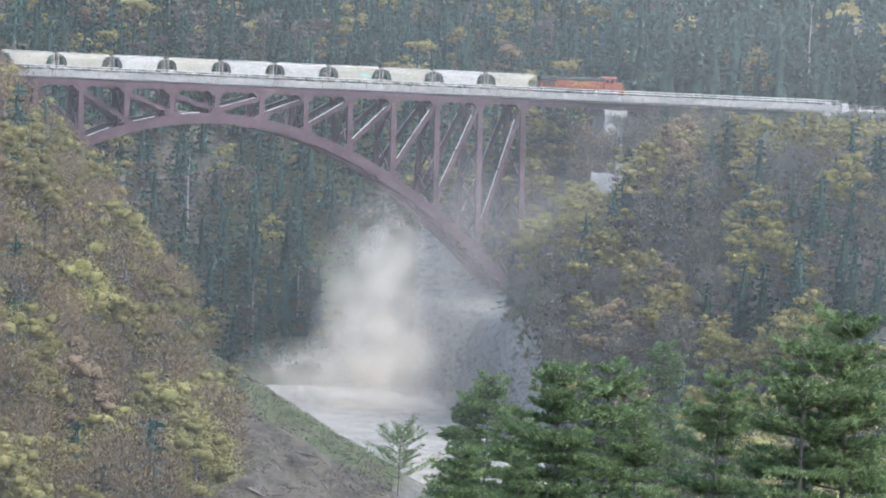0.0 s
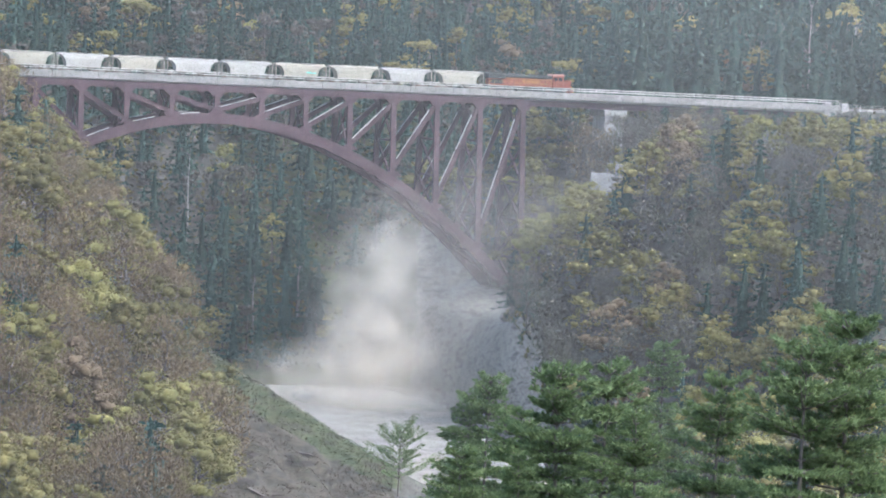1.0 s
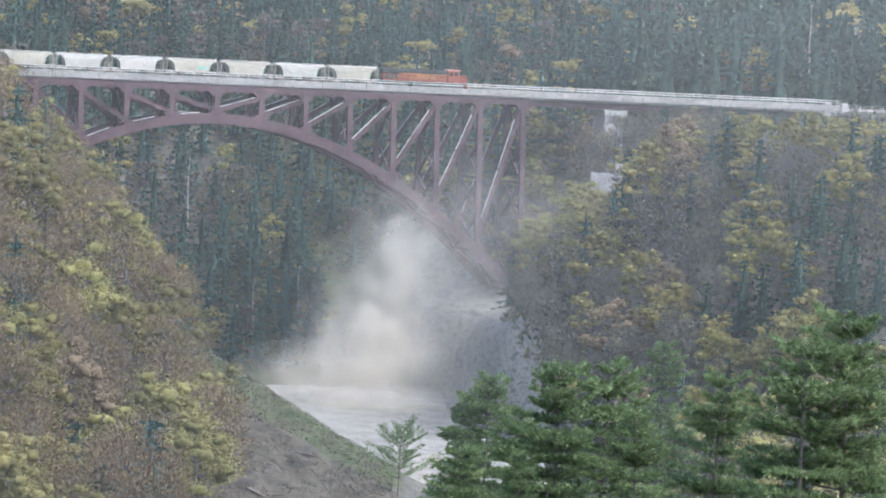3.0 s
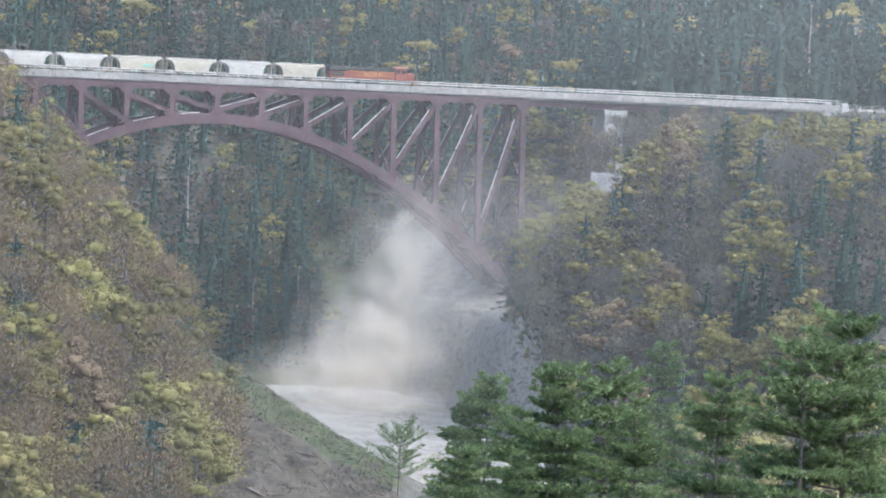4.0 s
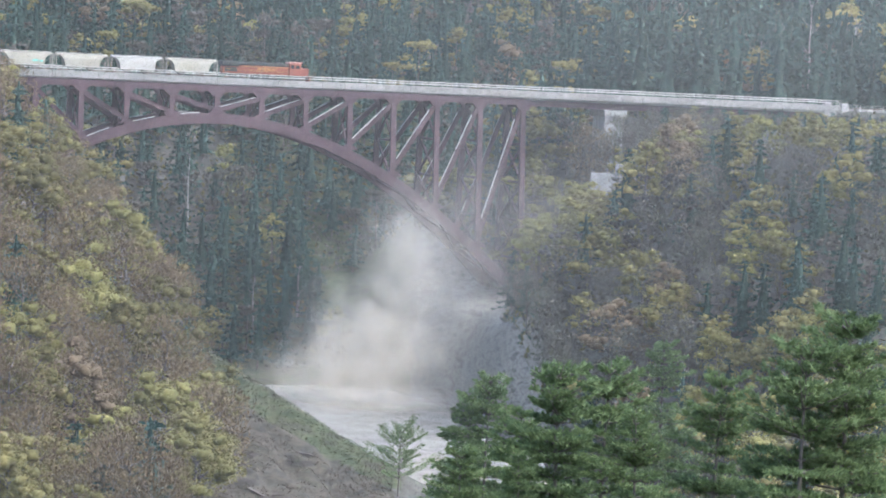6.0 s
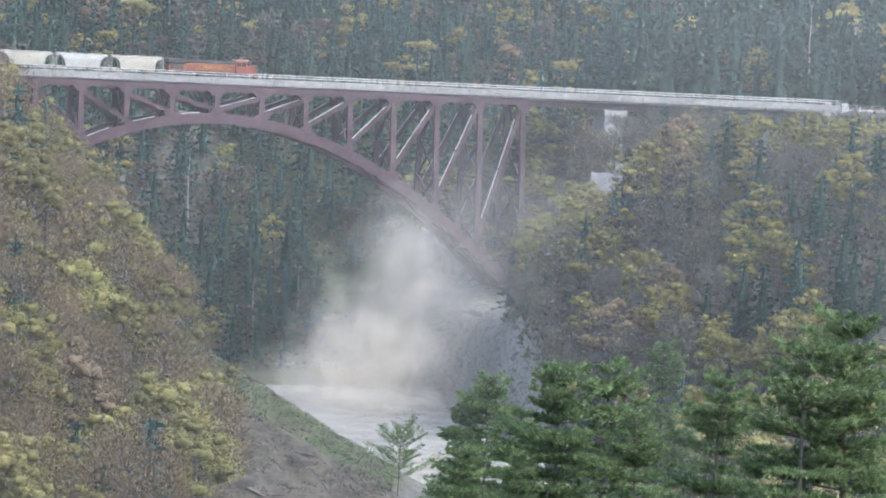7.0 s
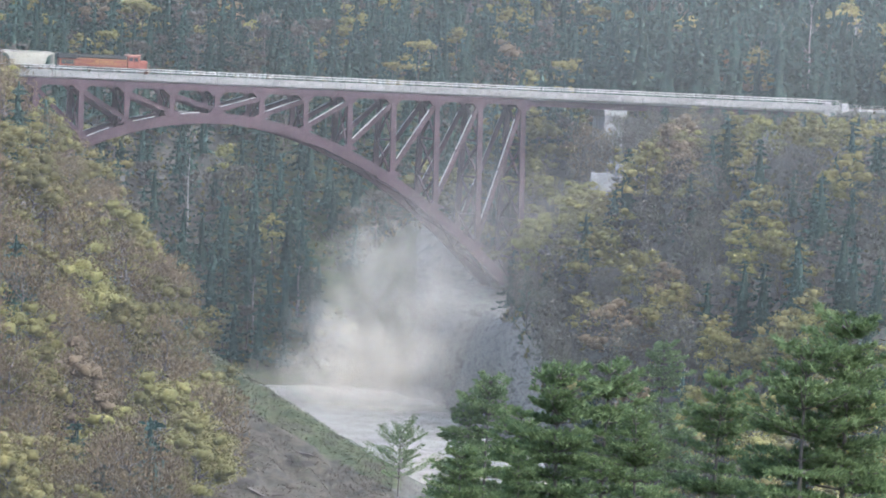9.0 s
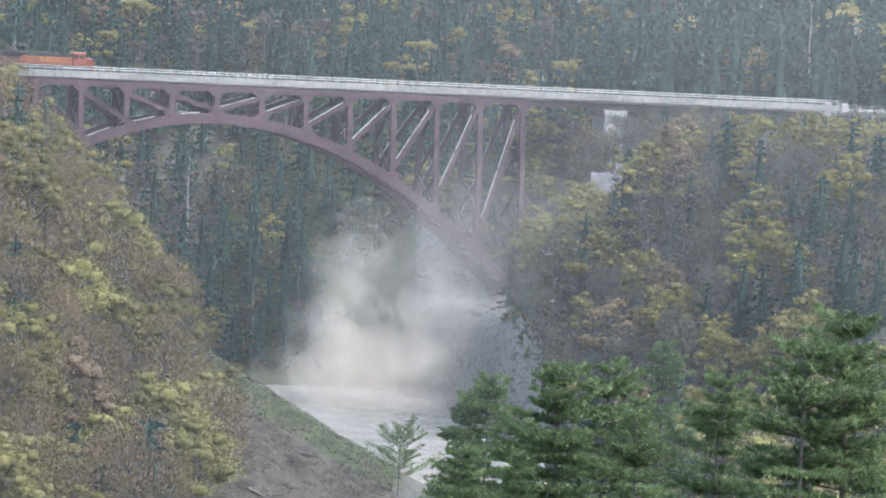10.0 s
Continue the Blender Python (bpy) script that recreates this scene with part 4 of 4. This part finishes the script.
for x, y, leaf, tall, q0, q1 in ((65, 548, "yellow", 19, 640, 900), (185, 680, "yellow", 17, 640, 880), (122, 775, "yellow", 12, 640, 880), (30, 405, "yellow", 14, 640, 900), (100, 438, "olive", 15, 640, 900),
                                 (190, 500, "olive", 14, 640, 900), (25, 720, "olive", 15, 640, 880), (310, 600, "bud", 13, 700, 880), (962, 282, "yellow", 16, 860, 960), (965, 382, "yellow", 11, 850, 950), (1030, 345, "olive", 13, 850, 955),
                                 (1100, 415, "yellow", 13, 800, 940), (1205, 470, "bud", 13, 760, 940), (1445, 553, "yellow", 16, 560, 800), (1345, 600, "olive", 14, 560, 800), (1352, 690, "yellow", 12, 520, 700),
                                 (1490, 305, "yellow", 12, 800, 960), (1480, 215, "yellow", 11, 880, 975), (1400, 425, "olive", 14, 760, 920), (1540, 700, "yellow", 12, 420, 620)):
    feature(x, y, leaf, tall, q0, q1)
for x, y, tall in ((1280, 235, 15), (240, 800, 12), (215, 470, 11), (1340, 330, 16), (1240, 300, 15)):
    feature(x, y, "needles", tall, 640, 960, "dark")
for x, y, leaf, tall in ((1062, 222, "bud", 17), (1092, 240, "twig", 16), (1125, 202, "twig", 17), (1180, 196, "twig", 17), (1232, 190, "twig", 16), (1262, 205, "bud", 15), (1205, 225, "twig", 15), (1150, 320, "twig", 14), (340, 470, "warm", 14), (290, 470, "warm", 15), (235, 400, "warm", 15)):
    feature(x, y, leaf, tall, 860 if x > 600 else 700, 948 if x > 600 else 890, "bare")
for x, y, leaf, tall in ((1350, 208, "olive", 13), (1405, 214, "olive", 12), (1452, 208, "yellow", 11), (1310, 225, "olive", 13)):
    feature(x, y, leaf, tall, 860, 948)
for slot, pieces in WOODS.items():
    mat = BARK if slot == "wood" else LEAF[slot]
    ob = new({"wood": "woodland_trunks", "needles": "conifer_woods", "twig": "bare_woods", "warm": "budding_woods"}.get(slot, "broadleaf_woods"), from_arrays("woods", *join([w[:2] for w in pieces]), mat))
    ob.data.attributes.new("tone", "FLOAT", "POINT").data.foreach_set("value", np.concatenate([np.full(len(w[0]), w[2]) for w in pieces]).astype(np.float32))
    tagged(ob, {"wood": "trunks and limbs of the far woods", "needles": "dark conifer crowns of the far woods", "twig": "bare grey-brown crowns of the far woods", "warm": "brown budding crowns of the gorge side woods", "yellow": "yellow-green spring crowns of the far woods", "olive": "olive spring crowns of the far woods", "bud": "reddish budding crowns of the far woods"}[slot], "woods", kind="stuff")


PINES = [white_pine(25, 18, 0.21, 0.36), white_pine(25, 17, 0.2, 0.36), white_pine(25, 15, 0.24, 0.36), white_pine(25, 14, 0.19, 0.4), white_pine(25, 9, 0.4, 0.42, 0.45)]


def build_tufts():
    """Dead grass, briars and green tufts on the bare bank."""
    r = np.random.default_rng(11)
    n = 60000
    P, Q = r.uniform(-62, 4, n), r.uniform(690, 850, n)
    _, d, q0 = spur(P, Q)
    edge = np.abs(q0 - Q) < 13
    ok = (d > -3) & (d < 50) & (Q < q0 + 10) & (rough_noise(P, Q, 4.0) > -0.4)
    for green, name, label, mat in ((True, "bank_grass", "short green grass on the bank's edge", BANK_GREEN), (False, "dead_grass", "dead brown grass and briars on the bank", BANK_BROWN)):
        pick = ok & ((edge & (rough_noise(P, Q, 6.0) > -0.2)) == green)
        p, q = P[pick], Q[pick]
        x, y, z = place(p, q, ground_z(p, q) + 0.15)
        dirs = r.normal(0, 0.8, (len(p), 3)) + np.array([0, 0, 0.9])
        tagged(new(name, from_arrays(name, *blades(np.stack([x, y, z], 1), dirs, r.uniform(0.3, 0.7, len(p)), r.uniform(0.1, 0.22, len(p))), mat)), label, "grass", kind="stuff")


def build_undergrowth():
    """Saplings, brush and fallen twigs that hide the floor of the woods."""
    r = np.random.default_rng(13)
    P, Q = r.uniform(-120, 130, 90000), r.uniform(690, 1150, 90000)
    _, d, q0 = spur(P, Q)
    e = P - river_edge(Q)
    z = ground_z(P, Q)
    wooded = np.where(Q > 962, (Q > 1000) | (e > 24) | (e < -3), (e > np.where(Q > 885, 22, 9)) | ((d > 34) & (Q < q0 + 14)))
    ok = wooded & in_view(P, Q, 4) & ~near_bridge(P, Q) & (z > 3)
    kind = rough_noise(P, Q, 11.0) + r.normal(0, 0.6, len(P))
    for lo, hi, name, label, mat in ((-9, 0.1, "brush", "grey-brown brush under the trees", TWIG), (0.1, 0.8, "saplings", "olive saplings under the trees", LEAF_OLIVE), (0.8, 9, "evergreen_brush", "low dark evergreens under the trees", CONIFER)):
        k = ok & (kind > lo) & (kind <= hi)
        n = int(k.sum())
        x, y, _ = place(P[k], Q[k])
        c = np.stack([x, y, z[k] + r.uniform(0.1, 2.2, n)], 1)
        tagged(new(name, from_arrays(name, *blades(c, r.normal(0, 0.7, (n, 3)) + np.array([0, 0, 0.6]), r.uniform(0.9, 2.4, n), r.uniform(0.4, 1.0, n)), mat)), label, "undergrowth", kind="stuff")


def build_logs():
    """Dead trunks lying and leaning on the bank."""
    for x, y, q, dx, dz, length, lean in ((385, 705, 800, -5.5, -18, 19, 1), (415, 760, 780, 3.5, -4.0, 6, 0), (500, 800, 770, 4.0, -3.2, 7, 0), (455, 840, 765, 5.0, -3.6, 8, 0), (545, 770, 790, 3.0, -1.8, 5, 0), (600, 850, 770, 2.5, -2.4, 5, 0)):
        p, z = pixel_place(x, y, q)
        if lean:
            foot = np.array([dx, 0.0, dz])
            v, f = limb([foot * 1.05, foot * 0.5 + np.array([0.2, 0, 0.2]), (0, 0, 0)], [0.36, 0.26, 0.06], 6)
            twigs = [limb([foot * t, foot * t + np.array([rng.normal(0, 1.6), rng.normal(0, 1.2), 1.2])], [0.09, 0.02], 3) for t in rng.uniform(0.05, 0.6, 9)]
            v, f = join([(v, f), *twigs])
        else:
            z = float(ground_z(p, q)) + 0.25
            p1 = p + dx
            drop = float(ground_z(p1, q - 3)) + 0.25 - z
            v, f = limb([(0, 0, 0), (dx / 2, 1.5 * -1, drop / 2 + 0.15), (dx, -3, drop)], [0.3, 0.24, 0.12], 6)
        ob = new("dead_tree" if lean else "fallen_log", from_arrays("log", v, f, BARK))
        ob.location = place(p, q, z)
        tagged(ob, "thin dark dead tree leaning over the bank" if lean else "fallen grey log lying on the bank", "tree" if lean else "log")


def build_birches():
    """Pale slender trunks that stand out before the dark conifers behind the bridge's end."""
    for x, y, q, h in ((1452, 5, 1012, 30), (1392, 40, 1015, 25), (1362, 70, 1018, 22), (1530, 30, 1016, 26), (465, 490, 975, 15), (545, 470, 985, 18), (352, 262, 1005, 14)):
        p, top = pixel_place(x, y, q)
        base = float(ground_z(p, q)) - 0.5
        h = max(6.0, top - base)
        w = [limb([(0, 0, 0), (0.2, 0, h * 0.35), (-0.15, 0.1, h * 0.7), (0.1, 0, h)], [0.3, 0.26, 0.17, 0.04], 6)]
        for k in range(14):
            t = rng.uniform(0.45, 0.97)
            a = rng.uniform(0, 6.28)
            w.append(limb([(0, 0, h * t), (math.cos(a) * h * 0.06, math.sin(a) * h * 0.06, h * (t + 0.05)), (math.cos(a) * h * 0.09, math.sin(a) * h * 0.09, h * (t + 0.11))], [0.08, 0.05, 0.015], 3))
        ob = new("birch_tree", from_arrays("birch", *join(w), PALE_BARK))
        ob.location = place(p, q, base)
        tagged(ob, "slender leafless birch with a pale straight trunk", "tree", "pale birches")


def build_pines():
    src = [tree_thing("pine_tree", a, PINE, "tall green white pine with level plumes of needles") for a in PINES]
    used = set()
    # p, q, height of the top, variant, height of tree
    for p, q, top, v, turn, h in PINE_ROWS:
        s = h / 25
        m = Matrix.LocRotScale(place(p, q, top - h), Euler((0, 0, turn)), None)
        ob = src[v]
        if v in used:
            ob = copy_thing(src[v], m)
        used.add(v)
        ob.matrix_basis = m
        ob.scale = (s, s, s)
        ob["group"] = "pines of the foreground"


PINE_ROWS = [(*((lambda a: (a[0], q, a[1]))(pixel_place(x, y, q))), v, t, h) for x, y, q, v, t, h in (
    (1012, 640, 290, 0, 0.3, 26), (1085, 634, 300, 1, 2.0, 26), (1150, 725, 285, 3, 1.0, 20), (835, 785, 280, 2, 4.0, 16),
    (1285, 655, 275, 3, 5.1, 22), (1445, 590, 262, 2, 2.6, 27), (1525, 548, 265, 0, 4.4, 28), (880, 660, 420, 1, 3.3, 24), (848, 690, 430, 0, 1.3, 22),
    (1192, 600, 520, 1, 0.9, 28), (725, 755, 500, 4, 0.2, 11), (950, 720, 300, 1, 5.2, 20), (940, 800, 284, 3, 2.2, 11))]
build_pines()
build_tufts()
build_undergrowth()
build_logs()
build_birches()


# ---- spray ----
def mist_material(name, color, cover, scale):
    """Thin mist that covers a part of what lies behind it, more in its wisps and less between them."""
    m = material(name, [color, color], 0.1, 0.9, translucent=0.5)
    nt = m.node_tree
    out = nt.nodes["Material Output"]
    full = out.inputs[0].links[0].from_socket
    co, n = nt.nodes.new("ShaderNodeTexCoord"), nt.nodes.new("ShaderNodeTexNoise")
    n.inputs["Scale"].default_value, n.inputs["Detail"].default_value = scale, 3
    nt.links.new(co.outputs["Object"], n.inputs["Vector"])
    mr = nt.nodes.new("ShaderNodeMapRange")
    mr.inputs["From Min"].default_value, mr.inputs["From Max"].default_value = 0.36, 0.66
    mr.inputs["To Min"].default_value, mr.inputs["To Max"].default_value = 0.0, 2.0 * cover
    nt.links.new(n.outputs["Fac"], mr.inputs["Value"])
    clear, mix = nt.nodes.new("ShaderNodeBsdfTransparent"), nt.nodes.new("ShaderNodeMixShader")
    nt.links.new(mr.outputs[0], mix.inputs[0])
    nt.links.new(clear.outputs[0], mix.inputs[1]), nt.links.new(full, mix.inputs[2])
    nt.links.new(mix.outputs[0], out.inputs[0])
    return m


DROPS = mist_material("spray_droplets", (0.97, 0.91, 0.81), 0.031, 0.16)
MIST = mist_material("thin_mist", (0.94, 0.88, 0.79), 0.0062, 0.09)
AIR = mist_material("valley_haze", (0.8, 0.8, 0.79), 0.0085, 0.004)


def ball(subdivisions):
    bm = bmesh.new()
    bmesh.ops.create_icosphere(bm, subdivisions=subdivisions, radius=1.0)
    v = np.array([p.co[:] for p in bm.verts])
    f = np.array([[p.index for p in face.verts] for face in bm.faces])
    bm.free()
    return v, f


BALL = ball(4)


def billow(name, sx, sy, sz, layers, mat, ragged=0.3):
    """A soft billow: thin ragged skins of mist, one inside the other."""
    v, f = BALL
    skins = []
    for k in range(layers):
        bulge = np.zeros(len(v))
        for w in (1.7, 3.1, 5.3, 9.0):
            turn = rng.normal(size=(3, 3))
            bulge += np.sin(v @ turn.T * w * 0.6 + rng.uniform(0, 6.28, 3)).sum(1) / (1.5 * w)
        r = ((k + 0.6) / layers) * (1 + ragged * bulge)
        skins.append((v * r[:, None] * np.array([sx, sy, sz]) + rng.normal(0, 0.06, 3) * np.array([sx, sy, sz]), f))
    me = from_arrays(name, *join(skins), mat)
    me.polygons.foreach_set("use_smooth", np.ones(len(me.polygons), bool))
    return me


SPRAY = tagged(new("spray_plume"), "drifting white plume of spray above the river", "spray")
BILLOWS = {
    "dense": [billow("puff", 13, 10, 15, 9, DROPS) for _ in range(3)],
    "low": [billow("puff", 19, 12, 8, 9, DROPS) for _ in range(2)],
    "veil": [billow("veil", 14, 10, 20, 9, MIST, 0.4) for _ in range(3)],
    "haze": [billow("haze", 44, 20, 34, 8, MIST) for _ in range(2)],
    "base": [billow("base_mist", 20, 17, 4, 8, DROPS)],
}
AWAY = {"haze": 872, "base": 905}
PUFFS = []
# kind, then bearing at the start, at half time and at the end
for kind, *track in (
        ("low", (612, 668), (608, 672), (628, 676)), ("low", (585, 684), (590, 682), (606, 684)), ("low", (690, 672), (680, 668), (705, 672)), ("dense", (655, 640), (620, 628), (622, 600)),
        ("dense", (700, 610), (690, 612), (700, 640)), ("dense", (685, 530), (735, 520), (770, 560)), ("dense", (690, 470), (735, 440), (640, 480)), ("dense", (640, 590), (655, 590), (600, 625)),
        ("dense", (720, 640), (730, 640), (740, 655)), ("veil", (680, 500), (735, 470), (780, 470)), ("veil", (740, 520), (770, 520), (640, 500)),
        ("veil", (610, 560), (600, 570), (625, 560)), ("veil", (790, 590), (800, 580), (800, 560)), ("veil", (700, 430), (740, 425), (775, 400)), ("veil", (660, 520), (720, 480), (780, 480)),
        ("veil", (820, 470), (830, 480), (830, 500)), ("veil", (840, 350), (845, 345), (850, 350)),
        ("base", (640, 704), (640, 704), (645, 704)), ("base", (730, 716), (732, 716), (735, 716)),
        ("haze", (850, 570), (860, 565), (870, 560)), ("haze", (980, 560), (990, 560), (1000, 560)), ("haze", (1120, 580), (1130, 580), (1140, 580)),
        ("haze", (1010, 440), (1020, 440), (1030, 440)), ("haze", (1280, 560), (1290, 560), (1300, 560))):
    away = AWAY.get(kind, 922)
    steps = [pixel_place(x, y, away) for x, y in track]
    mesh = BILLOWS[kind][len(PUFFS) % len(BILLOWS[kind])]
    PUFFS.append((part({"dense": "puff", "low": "puff", "base": "base_mist"}.get(kind, kind), mesh, None, SPRAY), [place(a, away, z) for a, z in steps]))


def build_haze():
    """Haze that fills the valley from the near trees to the far hillside."""
    v, f = BALL
    skins = [(v * np.array([560, 1000, 330]) * (1 - 0.02 * k) + np.array([0, 45 * k, 0]), f) for k in range(9)]
    ob = new("valley_haze", from_arrays("valley_haze", *join(skins), AIR))
    ob.location, ob.rotation_euler = place(0, 1340, 20), (0, 0, -radians(18))
    ob.data.polygons.foreach_set("use_smooth", np.ones(len(ob.data.polygons), bool))
    tagged(ob, "thin blue-grey haze hanging in the valley air", "haze", kind="stuff")


build_haze()


# ---- what moves ----
def motions():
    tail = 22.95
    gone = lambda t: 12.95 * t - 0.0175 * t * t  # slowing a little
    times = [k * 0.5 for k in range(21)]
    walk(LOCO, [(t, pose(tail - gone(t), 0, RAILTOP)) for t in times])
    for k, car in enumerate(CARS):
        walk(car, [(t, pose(tail - PITCH * (k + 0.5) - gone(t), 0, RAILTOP)) for t in times])
    for k, (ob, steps) in enumerate(PUFFS):
        turn = 40 * k
        walk(ob, [(5.0 * j, Matrix.Translation(c) @ pose(0, 0, 0, 0, 0, turn + 9 * j)) for j, c in enumerate(steps)])


motions()
